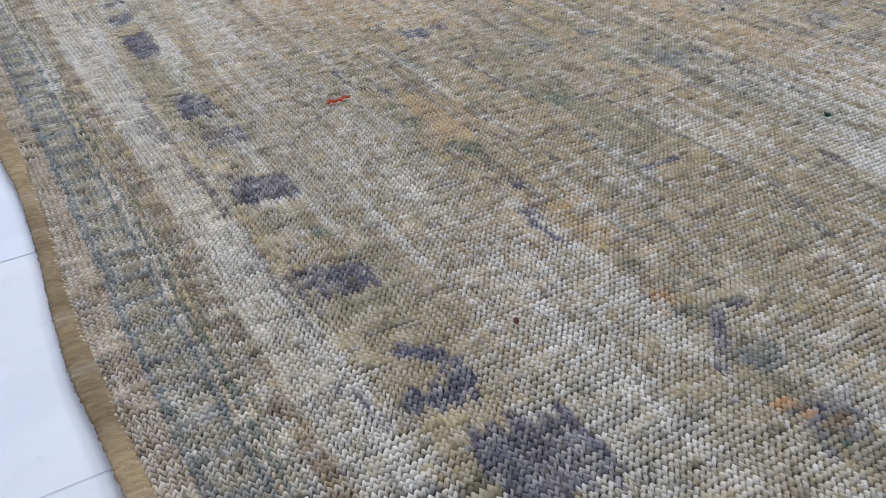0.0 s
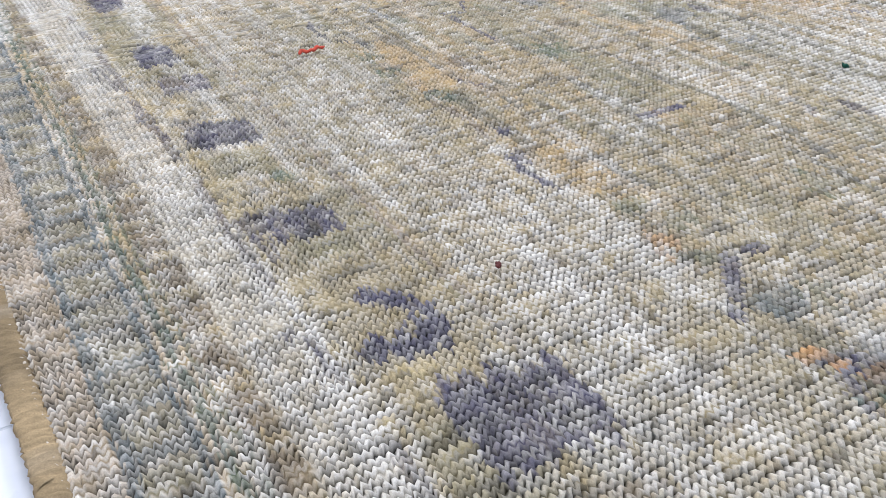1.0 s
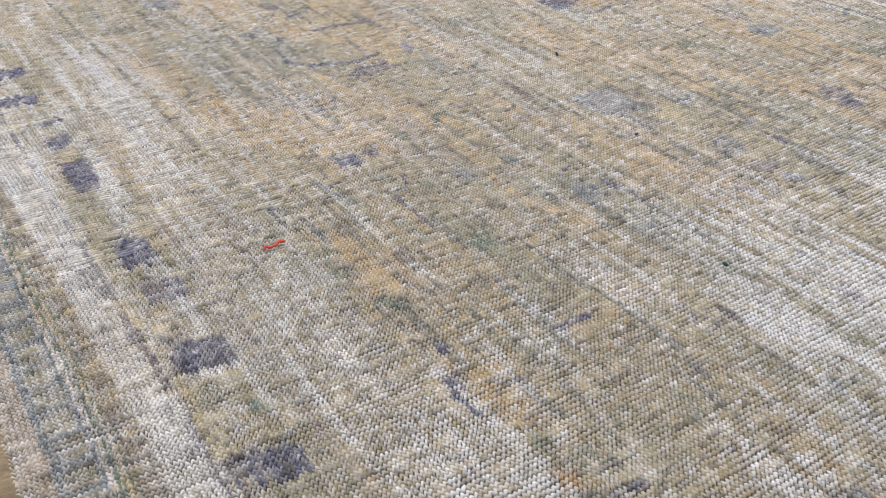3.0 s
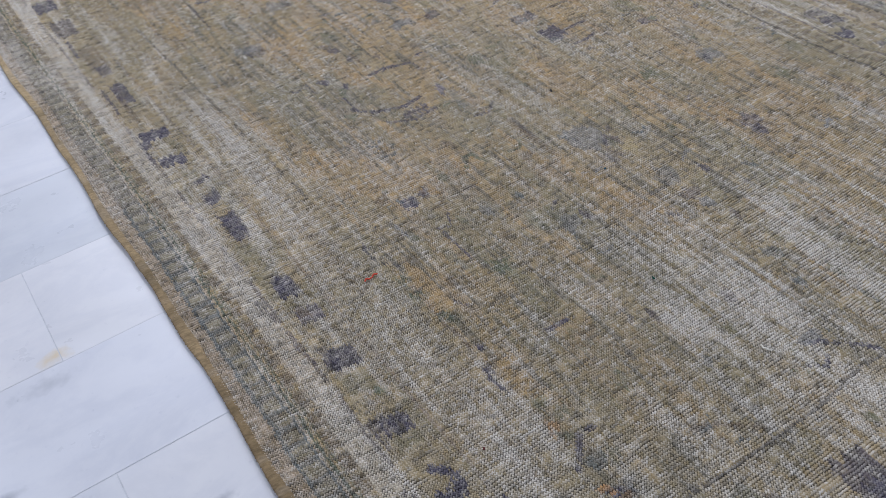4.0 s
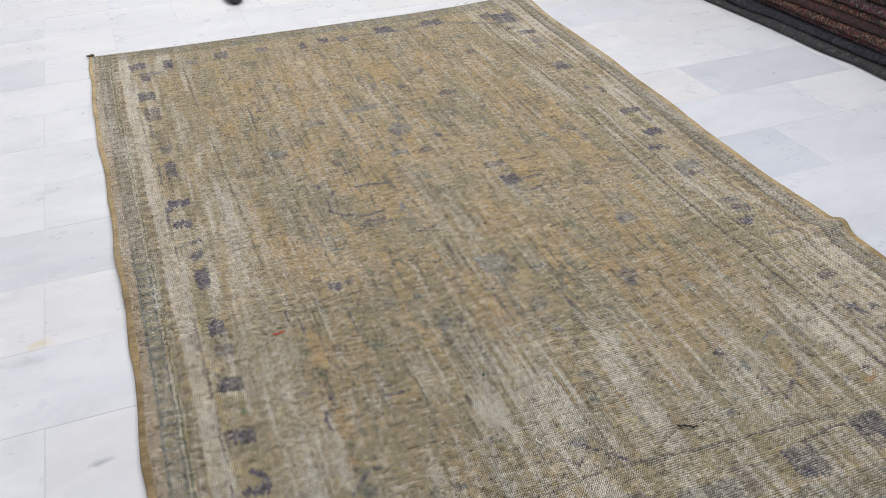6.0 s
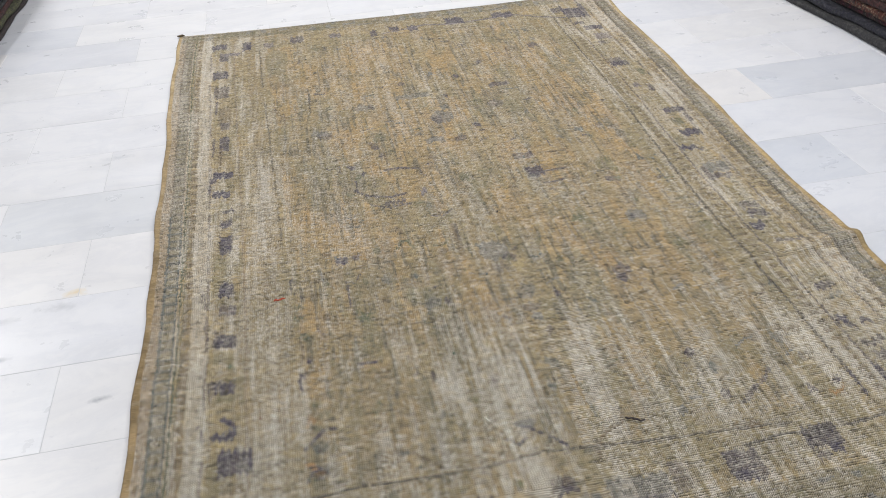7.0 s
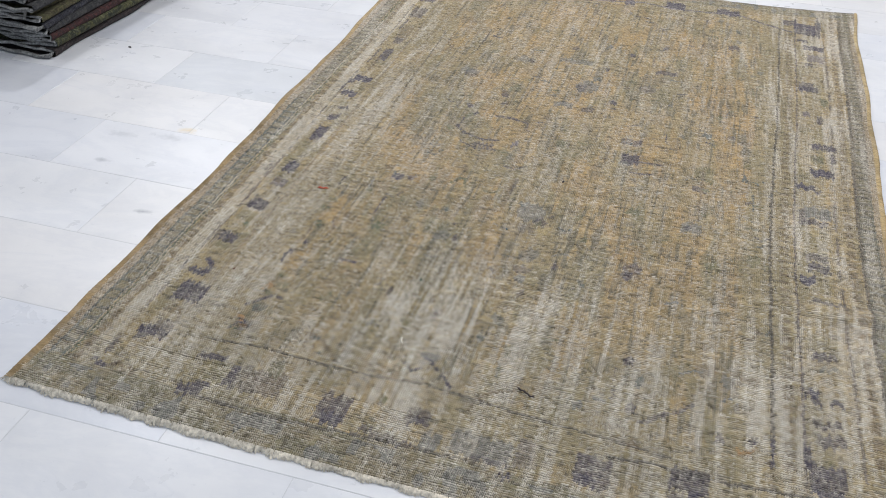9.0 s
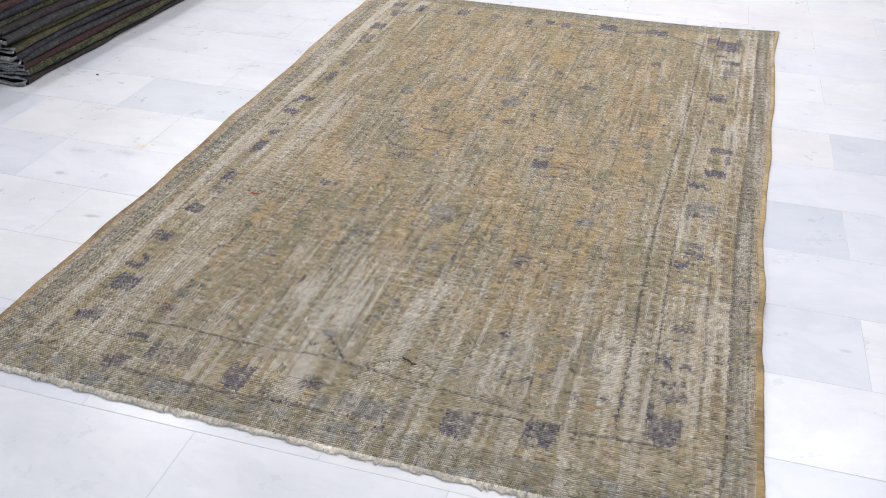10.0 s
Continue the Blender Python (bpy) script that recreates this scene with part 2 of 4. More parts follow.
CREAM, TAN, OLIVE, GOLD = (0.66, 0.612, 0.530), (0.345, 0.264, 0.134), (0.212, 0.182, 0.096), (0.385, 0.258, 0.104)
SLATE, TEAL, GREEN, BROWN = (0.048, 0.042, 0.074), (0.070, 0.098, 0.110), (0.028, 0.070, 0.048), (0.155, 0.112, 0.065)
ORANGE, PINK, GREYBLUE, INK = (0.38, 0.205, 0.075), (0.44, 0.35, 0.25), (0.150, 0.158, 0.162), (0.038, 0.034, 0.036)
MOSSY, LILAC, YELLOW = (0.125, 0.128, 0.066), (0.125, 0.108, 0.140), (0.37, 0.29, 0.135)


class Dyer:
    """Dyes knots: every motif is laid on the knots whose places fall inside it, with ragged edges."""

    def __init__(self, x, y):
        self.x, self.y = x, y
        self.r = np.random.RandomState(11)
        column = Lattice(21)
        self.ax = x + self.r.normal(0, 0.0016, len(x))
        self.thin = np.clip(0.48 + 0.50 * column(x * 190 + 31, y * 9.0) + 0.40 * Lattice(22)(x * 75, np.floor(y * 172.0)) + 0.30 * Lattice(24)(x * 40, y * 34), 0, 1.1)
        self.ly = y + self.r.normal(0, 0.0010, len(x))
        self.ay = self.ly + 0.026 * (column(x * 150, y * 2.0) - 0.5)
        self.c = np.empty((len(x), 3))
        self.keep = np.zeros(len(x))

    def lay(self, mask, colour, cover=1.0, keep=0.0, at=None):
        at = np.nonzero(mask)[0] if at is None else at[mask]
        f = np.clip(cover * (self.thin[at] if keep > 0.5 else 1.0) + self.r.normal(0, 0.07, len(at)), 0, 1)
        self.c[at] += (np.array(colour) - self.c[at]) * f[:, None]
        self.keep[at] += (keep - self.keep[at]) * f

    def wash(self, weight, colour):
        """A soft change of colour, by a weight for every knot."""
        f = np.clip(weight + self.r.normal(0, 0.06, len(weight)), 0, 1)
        self.c += (np.array(colour) - self.c) * f[:, None]

    def about(self, x, y, rx, ry):
        """The knots near a place, and their ragged offsets from it."""
        at = np.nonzero((abs(self.x - x) < rx + 0.02) & (abs(self.y - y) < ry + 0.03))[0]
        return at, self.ax[at] - x, self.ay[at] - y

    def block(self, x, y, w, h, colour=SLATE, cover=0.85, slant=0.0, keep=0.78):
        at, dx, dy = self.about(x, y, w / 2 + abs(slant) * h / 2, h / 2)
        self.lay((abs(dx - slant * dy) < w / 2) & (abs(dy) < h / 2), colour, cover + 0.14, keep, at)

    def spot(self, x, y, w, h, colour, cover=0.85, keep=0.74):
        at, dx, dy = self.about(x, y, w / 2, h / 2)
        self.lay((dx / w * 2) ** 2 + (dy / h * 2) ** 2 < 1, colour, cover, keep, at)

    def ring(self, x, y, w, h, thick, colour=SLATE, cover=0.8, keep=0.6):
        at, dx, dy = self.about(x, y, w / 2 + thick, h / 2 + thick)
        self.lay(abs(np.sqrt((dx / w * 2) ** 2 + (dy / h * 2) ** 2) - 1) < thick * 2 / w, colour, cover, keep, at)

    def stroke(self, pts, wide, colour=SLATE, cover=0.85, keep=0.80):
        """A line from point to point."""
        for (x0, y0), (x1, y1) in zip(pts, pts[1:]):
            lx, ly = x1 - x0, y1 - y0
            at, dx, dy = self.about((x0 + x1) / 2, (y0 + y1) / 2, abs(lx) / 2 + wide, abs(ly) / 2 + wide)
            f = np.clip((dx * lx + dy * ly) / (lx * lx + ly * ly), -0.5, 0.5)
            dy = self.ly[at] - (y0 + y1) / 2
            self.lay(np.hypot(dx - f * lx, (dy - f * ly) * 0.8) < wide * 0.47, colour, cover + 0.1, keep, at)


def dye(x, y):
    d = Dyer(x, y)
    big, mid, fine, streak = Lattice(1), Lattice(2), Lattice(3), Lattice(4)
    left = x - np.polyval(LEFT_EDGE, y)
    right = np.polyval(RIGHT_EDGE, y) - x
    wob = 0.004 * (streak(y * 9, y * 0 + 5) - 0.5) + 0.003 * (fine(y * 70, x * 8) - 0.5) + d.r.normal(0, 0.0013, len(x))
    left, right = left + wob, right + wob
    near = y - np.polyval(NEAR_EDGE, x)
    far = np.polyval(FAR_EDGE, x) - y

    # field: golden tan in long soft streaks, olive between them, a few deeper gold places
    def soft(seed, sx, sy, low, high):
        jag = 0.22 * (streak(x * 75 + seed, y * 5.0) - 0.5) + 0.16 * (fine(x * 28 + seed, y * 7 + seed) - 0.5)
        return np.clip((0.65 * big(x * sx + seed, y * sy + seed) + 0.35 * mid(x * sx * 2.7, y * sy * 2.1 + seed) + jag - low) / (high - low), 0, 1)

    def glow(cx, cy, rx, ry):
        return np.exp(-((x - cx) / rx) ** 2 - ((y - cy) / ry) ** 2)

    def cells(seed, nx, ny):
        """Rectangular patches with ragged ends along the columns, a value from 0 to 1 for each."""
        cx = x * nx + 0.30 * (fine(x * 11 + seed, y * 17) - 0.5) + 0.5 * (big(x * 3 + seed, y * 2.2) - 0.5)
        cy = y * ny + 0.9 * (streak(x * 95 + seed, y * 2.5) - 0.5) + 0.7 * (mid(x * 8 + seed, y * 3) - 0.5)
        return np.random.RandomState(200 + seed).rand(64, 64)[np.floor(cx).astype(int) % 64, np.floor(cy).astype(int) % 64]

    d.c[:] = TAN
    d.wash(0.40 * soft(3, 7.0, 3.0, 0.42, 0.64), OLIVE)
    patch_a, patch_b, patch_c = cells(1, 9.0, 4.2), cells(2, 15.0, 7.0), cells(3, 27.0, 12.0)
    places = 0.55 * glow(0.43, 1.42, 0.08, 0.26) + 0.45 * glow(0.90, 0.40, 0.10, 0.16) + 0.45 * glow(1.55, 1.52, 0.09, 0.55) + 0.4 * glow(0.96, 2.86, 0.26, 0.16) + 0.30 * glow(0.56, 2.1, 0.16, 0.45) + 0.30 * glow(0.60, 1.02, 0.10, 0.20)
    d.wash(0.62 * (patch_a > 0.52) * (y > 0.4) + 0.40 * (patch_b > 0.62) + places * (0.4 + 0.9 * (patch_b > 0.45)) * 0.9, GOLD)
    d.wash(0.34 * (patch_a < 0.22) + 0.28 * (patch_b < 0.20), OLIVE)
    d.wash(0.30 * (patch_c < 0.13), MOSSY)
    d.wash(0.26 * (patch_c > 0.90), GREYBLUE)
    d.wash(0.14 * soft(41, 15, 6.0, 0.55, 0.72), ORANGE)
    d.wash(0.16 * soft(53, 9, 7, 0.52, 0.75), MOSSY)
    thread = 0.50 * streak(x * 170 + 13, y * 8.0) + 0.30 * fine(x * 95 + 13, y * 26) + 0.2 * mid(x * 14, y * 9 + 30)
    d.wash(0.72 * np.clip((thread - 0.60) / 0.08, 0, 1), (0.105, 0.094, 0.064))
    d.wash(0.40 * np.clip((0.80 - y) / 0.35, 0, 1) * soft(67, 8, 4, 0.40, 0.60), OLIVE)

    # the side borders, outside in
    squares = (y / 0.0395) % 1.0
    for e, s in ((left, 0), (right, 1)):
        d.lay(e < 0.395, TAN, 0.50)
        d.lay((e > 0.27) & (e < 0.395), OLIVE, (0.25, 0.40)[s])
        d.lay(e < (0.041, 0.034)[s], (0.27, 0.205, 0.130), 0.75, 0.35)
        d.lay((e < (0.041, 0.034)[s]) & (fine(x * 150, y * 120) > 0.50), PINK, (0.55, 0.3)[s], 0.2)
        g0, g1 = (0.040, 0.080) if s == 0 else (0.034, 0.077)
        gm = (e > g0) & (e < g1)
        d.lay(gm, ((0.200, 0.176, 0.120), (0.165, 0.148, 0.098))[s], 0.7, 0.50)
        d.lay(gm & (big(x * 2, y * 3 + 77) > 0.5), BROWN, 0.25, 0.4)
        d.lay(gm & (y > 1.15 + 0.5 * (fine(x * 4, y * 6) - 0.5)), (0.17, 0.155, 0.125), 0.5, 0.5)
        rails = gm & ((e < g0 + 0.007) | (e > g1 - 0.005))
        rung = squares < 0.26
        d.lay(rails & (y < 1.5), (TEAL, (0.120, 0.116, 0.078))[s], 0.62, 0.70)
        d.lay(rails & (y >= 1.5), BROWN, 0.45, 0.6)
        d.lay(gm & rung & (y < 1.4), (TEAL, GREYBLUE)[s], 0.48, 0.65)
        d.lay(gm & rung & (y >= 1.4), (0.115, 0.105, 0.085), 0.60, 0.65)
        d.lay(gm & ~rails & (squares > 0.36) & (squares < 0.90), OLIVE if s else (0.27, 0.235, 0.135), 0.50, 0.25)
        d.lay((e > 0.080) & (e < 0.0845), PINK, 0.35, 0.1)
        if s == 0:
            d.lay((e > 0.0850) & (e < 0.0905), GREEN, 0.70, 0.80)
            d.lay((e > 0.0950) & (e < 0.0990), GREEN, 0.50, 0.70)
        else:
            d.lay((e > 0.0770) & (e < 0.0855), INK, 0.72, 0.85)
        d.lay((e > 0.099) & (e < 0.119) & ((y / 0.052) % 1.0 < 0.62), BROWN, 0.72, 0.60)
        d.lay((e > 0.119) & (e < 0.158), (CREAM, TAN)[s], 0.30)
        if s == 0:
            d.lay((e > 0.1575) & (e < 0.1650) & (fine(x * 8, y * 30) > 0.42), SLATE, 0.55, 0.6)
        else:
            d.lay((e > 0.140) & (e < 0.148) & (fine(x * 8, y * 24) > 0.35), SLATE, 0.55, 0.6)
        d.lay((e > 0.166) & (e < 0.172), YELLOW, 0.5, 0.3)
        d.lay((e > 0.172) & (e < 0.256), (0.30, 0.238, 0.125), 0.62, 0.25)
        d.lay((e > 0.172) & (e < 0.256) & (fine(x * 22 + 3, y * 11) > 0.6), OLIVE, 0.55, 0.35)
        d.lay((e > 0.256) & (e < 0.262), SLATE if s else LILAC, 0.66 if s else 0.3, 0.8)
        d.lay(((e > 0.276) & (e < 0.300) if s else (e > 0.312) & (e < 0.334)) & ((y / 0.034) % 1.0 < 0.45), BROWN, 0.75 if s else 0.5, 0.6)
        d.lay((e > 0.320) & (e < 0.328) if s else (e > 0.340) & (e < 0.345), INK if s else BROWN, 0.72 if s else 0.35, 0.8)
    d.lay((left > 0.368) & (left < 0.375) & (y > 1.2) & (fine(x * 8 + 5, y * 16) > 0.40), INK, 0.60, 0.7)

    # the end borders
    for e, s in ((near, 0), (far, 1)):
        inside = (left > 0.02) & (right > 0.02)
        d.lay(inside & (e < 0.095), (0.200, 0.168, 0.100), 0.75, 0.60)
        d.lay(inside & (e < 0.095) & (fine(x * 12, y * 40) > 0.55), MOSSY, 0.35, 0.5)
        d.lay(inside & (e < 0.085) & (fine(x * 40 + 9, y * 30) > 0.68), GREYBLUE, 0.7, 0.5)
        mid_band = (left > 0.13) & (right > 0.13)
        d.lay(mid_band & (e > 0.10) & (e < 0.28), TAN, 0.55)
        d.lay(mid_band & (e > 0.10) & (e < 0.28) & (fine(x * 9 + 21, y * 8) > 0.5), OLIVE, 0.5, 0.2)

    # slate blocks along the left border
    d.block(0.235, 0.407, 0.075, 0.070, SLATE, 0.72)
    d.block(0.214, 0.437, 0.025, 0.031, SLATE, 0.6)
    d.block(0.242, 0.271, 0.047, 0.044, SLATE, 0.55)
    d.block(0.231, 0.332, 0.048, 0.023, BROWN, 0.5)
    d.block(0.201, 0.490, 0.040, 0.022, SLATE, 0.85, -0.5)
    d.block(0.222, 0.497, 0.030, 0.034, SLATE, 0.8)
    d.stroke([(0.205, 0.546), (0.220, 0.534), (0.232, 0.515)], 0.014, SLATE, 0.85)
    d.block(0.200, 0.466, 0.021, 0.011, YELLOW, 0.5)
    d.block(0.213, 0.505, 0.012, 0.009, YELLOW, 0.5)
    d.block(0.206, 0.655, 0.047, 0.045, SLATE, 0.72)
    d.block(0.177, 0.669, 0.012, 0.032, SLATE, 0.5)
    d.block(0.204, 0.612, 0.041, 0.026, OLIVE, 0.6)
    d.block(0.206, 0.839, 0.050, 0.055, SLATE, 0.68)
    d.block(0.186, 0.830, 0.028, 0.031, SLATE, 0.5)
    d.block(0.199, 0.773, 0.048, 0.046, OLIVE, 0.55)
    d.block(0.218, 0.739, 0.013, 0.023, MOSSY, 0.6)
    d.block(0.206, 0.973, 0.044, 0.045, LILAC, 0.6)
    d.block(0.198, 0.978, 0.021, 0.033, BROWN, 0.5)
    d.block(0.200, 1.064, 0.039, 0.062, SLATE, 0.75)
    d.block(0.195, 1.078, 0.022, 0.054, SLATE, 0.5)
    d.block(0.181, 1.193, 0.037, 0.064, OLIVE, 0.6)
    d.block(0.194, 1.301, 0.039, 0.087, SLATE, 0.6)
    d.block(0.195, 1.417, 0.031, 0.045, SLATE, 0.6)
    d.block(0.182, 0.854, 0.017, 0.059, SLATE, 0.3)
    d.block(0.193, 1.291, 0.032, 0.094, SLATE, 0.6)
    d.block(0.188, 1.412, 0.027, 0.031, SLATE, 0.6)
    d.stroke([(0.166, 0.679), (0.171, 0.648), (0.172, 0.618)], 0.01, SLATE, 0.5)
    d.stroke([(0.137, 1.054), (0.146, 0.991)], 0.01, SLATE, 0.5)
    d.stroke([(0.144, 0.575), (0.151, 0.536), (0.157, 0.494)], 0.01, SLATE, 0.65)
    d.stroke([(0.149, 0.914), (0.158, 0.848)], 0.008, SLATE, 0.5)
    d.block(0.124, 2.986, 0.067, 0.067, SLATE, 0.75)
    d.block(0.248, 2.960, 0.038, 0.109, SLATE, 0.8)
    d.block(0.174, 2.877, 0.085, 0.042, LILAC, 0.7)
    d.block(0.150, 2.829, 0.039, 0.062, SLATE, 0.7)
    d.block(0.139, 2.642, 0.063, 0.083, SLATE, 0.8)
    d.block(0.148, 2.458, 0.059, 0.117, SLATE, 0.5)
    d.block(0.133, 2.317, 0.009, 0.121, SLATE, 0.6)
    d.block(0.166, 2.222, 0.047, 0.158, BROWN, 0.5)
    d.block(0.170, 2.139, 0.033, 0.060, SLATE, 0.5)
    d.block(0.171, 1.984, 0.035, 0.121, SLATE, 0.65)
    d.block(0.134, 1.959, 0.008, 0.156, SLATE, 0.6)
    d.block(0.160, 1.889, 0.016, 0.133, BROWN, 0.6)
    d.block(0.174, 1.737, 0.068, 0.049, SLATE, 0.85)
    d.block(0.143, 1.702, 0.019, 0.040, SLATE, 0.7)
    d.block(0.172, 1.605, 0.058, 0.041, SLATE, 0.85)
    d.block(0.134, 1.642, 0.011, 0.054, SLATE, 0.5)
    d.block(0.198, 1.492, 0.035, 0.017, SLATE, 0.7)
    d.block(0.185, 1.528, 0.032, 0.029, OLIVE, 0.7)
    d.block(0.183, 1.407, 0.021, 0.027, SLATE, 0.5)
    d.stroke([(0.216, 2.884), (0.245, 2.917), (0.281, 2.978)], 0.012, SLATE, 0.7)

    # far border
    d.block(0.472, 2.967, 0.061, 0.081, SLATE, 0.6)
    d.block(0.644, 2.962, 0.051, 0.052, LILAC, 0.6)
    d.block(0.819, 2.925, 0.030, 0.073, SLATE, 0.6)
    d.block(0.916, 2.954, 0.045, 0.052, SLATE, 0.75)
    d.block(1.000, 2.933, 0.045, 0.067, SLATE, 0.7)
    d.block(1.201, 2.975, 0.085, 0.083, SLATE, 0.85)
    d.block(1.432, 2.985, 0.100, 0.069, SLATE, 0.7)
    d.block(1.695, 2.977, 0.060, 0.062, SLATE, 0.6)
    d.block(1.759, 2.888, 0.083, 0.067, SLATE, 0.7)
    d.block(1.815, 2.978, 0.025, 0.092, SLATE, 0.6)
    d.block(1.744, 2.780, 0.044, 0.029, SLATE, 0.7)
    d.block(0.344, 2.943, 0.045, 0.058, LILAC, 0.5)
    d.stroke([(0.866, 2.909), (0.974, 2.934), (1.057, 2.961), (1.185, 2.933), (1.321, 2.950), (1.477, 2.978), (1.583, 2.916), (1.703, 2.866)], 0.012, LILAC, 0.75)
    d.stroke([(0.812, 2.890), (0.915, 2.885), (1.071, 2.886), (1.279, 2.877)], 0.01, BROWN, 0.6)

    # right border: meander in the corner, then blocks
    d.block(1.758, 2.946, 0.091, 0.067, SLATE, 0.75)
    d.block(1.803, 2.896, 0.033, 0.066, SLATE, 0.75)
    d.block(1.815, 2.959, 0.010, 0.253, SLATE, 0.6)
    d.block(1.719, 2.954, 0.012, 0.150, SLATE, 0.6)
    d.block(1.787, 2.709, 0.082, 0.053, SLATE, 0.75)
    d.block(1.791, 2.593, 0.067, 0.077, LILAC, 0.55)
    d.block(1.762, 2.520, 0.031, 0.037, SLATE, 0.5)
    d.block(1.753, 2.265, 0.071, 0.050, SLATE, 0.6)
    d.block(1.804, 2.159, 0.028, 0.068, MOSSY, 0.6)
    d.block(1.738, 2.039, 0.027, 0.040, LILAC, 0.6)
    d.block(1.781, 2.000, 0.019, 0.068, SLATE, 0.6)
    d.block(1.787, 1.791, 0.077, 0.040, SLATE, 0.7)
    d.block(1.813, 1.723, 0.016, 0.067, SLATE, 0.6)
    d.block(1.764, 1.698, 0.039, 0.050, MOSSY, 0.45)
    d.block(1.775, 1.609, 0.074, 0.047, SLATE, 0.8)
    d.block(1.720, 1.501, 0.057, 0.030, SLATE, 0.9)
    d.block(1.756, 1.491, 0.023, 0.018, SLATE, 0.7)
    d.block(1.751, 1.353, 0.075, 0.068, GREYBLUE, 0.6)
    d.block(1.744, 1.297, 0.064, 0.030, SLATE, 0.6)
    d.block(1.705, 1.317, 0.019, 0.088, SLATE, 0.5)
    d.block(1.739, 1.107, 0.060, 0.041, SLATE, 0.45)
    d.block(1.742, 1.056, 0.057, 0.040, SLATE, 0.6)
    d.block(1.712, 0.992, 0.041, 0.039, SLATE, 0.8)
    d.block(1.760, 0.895, 0.079, 0.018, SLATE, 0.55)
    d.block(1.740, 0.684, 0.056, 0.029, SLATE, 0.6)
    d.block(1.747, 0.642, 0.039, 0.017, TEAL, 0.5)
    d.block(1.707, 0.550, 0.032, 0.024, SLATE, 0.8)
    d.block(1.717, 0.526, 0.023, 0.019, SLATE, 0.7)
    d.block(1.762, 0.529, 0.030, 0.018, SLATE, 0.8)
    d.block(1.738, 0.458, 0.060, 0.022, SLATE, 0.55)
    d.block(1.743, 0.410, 0.059, 0.035, SLATE, 0.55)
    d.block(1.693, 0.353, 0.015, 0.072, SLATE, 0.75)
    d.block(1.731, 0.304, 0.074, 0.065, SLATE, 0.62)
    d.block(1.728, 0.261, 0.066, 0.022, SLATE, 0.75)
    d.spot(1.749, 1.228, 0.041, 0.051, YELLOW, 0.6)
    d.spot(1.732, 0.347, 0.025, 0.021, OLIVE, 0.7)
    d.block(1.623, 0.339, 0.008, 0.085, SLATE, 0.7)
    d.block(1.583, 0.352, 0.016, 0.019, SLATE, 0.75)
    d.stroke([(1.542, 0.338), (1.556, 0.316), (1.579, 0.324), (1.590, 0.341)], 0.01, ORANGE, 0.5)

    # near border and the medallion outline inside it
    d.block(0.401, 0.218, 0.066, 0.020, SLATE, 0.7)
    d.block(0.401, 0.110, 0.056, 0.030, SLATE, 0.75)
    d.block(0.419, 0.132, 0.037, 0.014, SLATE, 0.7)
    d.block(0.469, 0.173, 0.022, 0.065, SLATE, 0.65)
    d.block(0.536, 0.179, 0.111, 0.076, SLATE, 0.33)
    d.block(0.434, 0.176, 0.042, 0.062, OLIVE, 0.85)
    d.block(0.550, 0.226, 0.033, 0.054, MOSSY, 0.5)
    d.block(0.716, 0.157, 0.067, 0.082, SLATE, 0.6)
    d.block(0.721, 0.129, 0.048, 0.032, SLATE, 0.7)
    d.block(0.898, 0.194, 0.052, 0.043, SLATE, 0.5)
    d.block(0.897, 0.181, 0.028, 0.020, SLATE, 0.6)
    d.block(0.809, 0.220, 0.017, 0.022, MOSSY, 0.7)
    d.block(0.829, 0.125, 0.081, 0.019, SLATE, 0.45)
    d.block(0.887, 0.113, 0.039, 0.009, SLATE, 0.6)
    d.block(0.941, 0.141, 0.040, 0.047, GREYBLUE, 0.55)
    d.block(1.044, 0.162, 0.127, 0.063, GREYBLUE, 0.5)
    d.block(1.107, 0.108, 0.029, 0.013, SLATE, 0.75)
    d.block(1.071, 0.136, 0.080, 0.015, SLATE, 0.45)
    d.block(1.274, 0.171, 0.072, 0.081, SLATE, 0.6)
    d.block(1.264, 0.141, 0.044, 0.027, SLATE, 0.65)
    d.block(1.462, 0.207, 0.078, 0.062, SLATE, 0.6)
    d.block(1.477, 0.171, 0.024, 0.027, SLATE, 0.75)
    d.block(1.440, 0.158, 0.033, 0.024, SLATE, 0.5)
    d.block(0.181, 0.120, 0.060, 0.013, SLATE, 0.75)
    d.block(0.227, 0.120, 0.075, 0.013, BROWN, 0.6)
    d.block(0.167, 0.187, 0.015, 0.061, SLATE, 0.6)
    d.block(0.227, 0.248, 0.076, 0.028, SLATE, 0.8)
    d.block(0.211, 0.229, 0.026, 0.030, SLATE, 0.6)
    d.block(1.325, 0.274, 0.059, 0.023, BROWN, 0.4)
    d.block(1.135, 0.175, 0.034, 0.079, LILAC, 0.3)
    d.stroke([(0.424, 0.096), (0.571, 0.092), (0.706, 0.098), (0.783, 0.106), (0.887, 0.113), (0.990, 0.114), (1.074, 0.127)], 0.007, INK, 0.6)
    d.stroke([(0.370, 0.269), (0.493, 0.284), (0.617, 0.278), (0.705, 0.278), (0.816, 0.286), (0.882, 0.296), (0.947, 0.290), (1.106, 0.277), (1.301, 0.266), (1.425, 0.258)], 0.006, INK, 0.62)
    d.stroke([(1.298, 0.218), (1.381, 0.230), (1.547, 0.226), (1.615, 0.233), (1.693, 0.240), (1.748, 0.234)], 0.007, INK, 0.7)
    d.stroke([(0.851, 0.379), (0.875, 0.367), (0.905, 0.335), (0.935, 0.306)], 0.011, SLATE, 0.8)
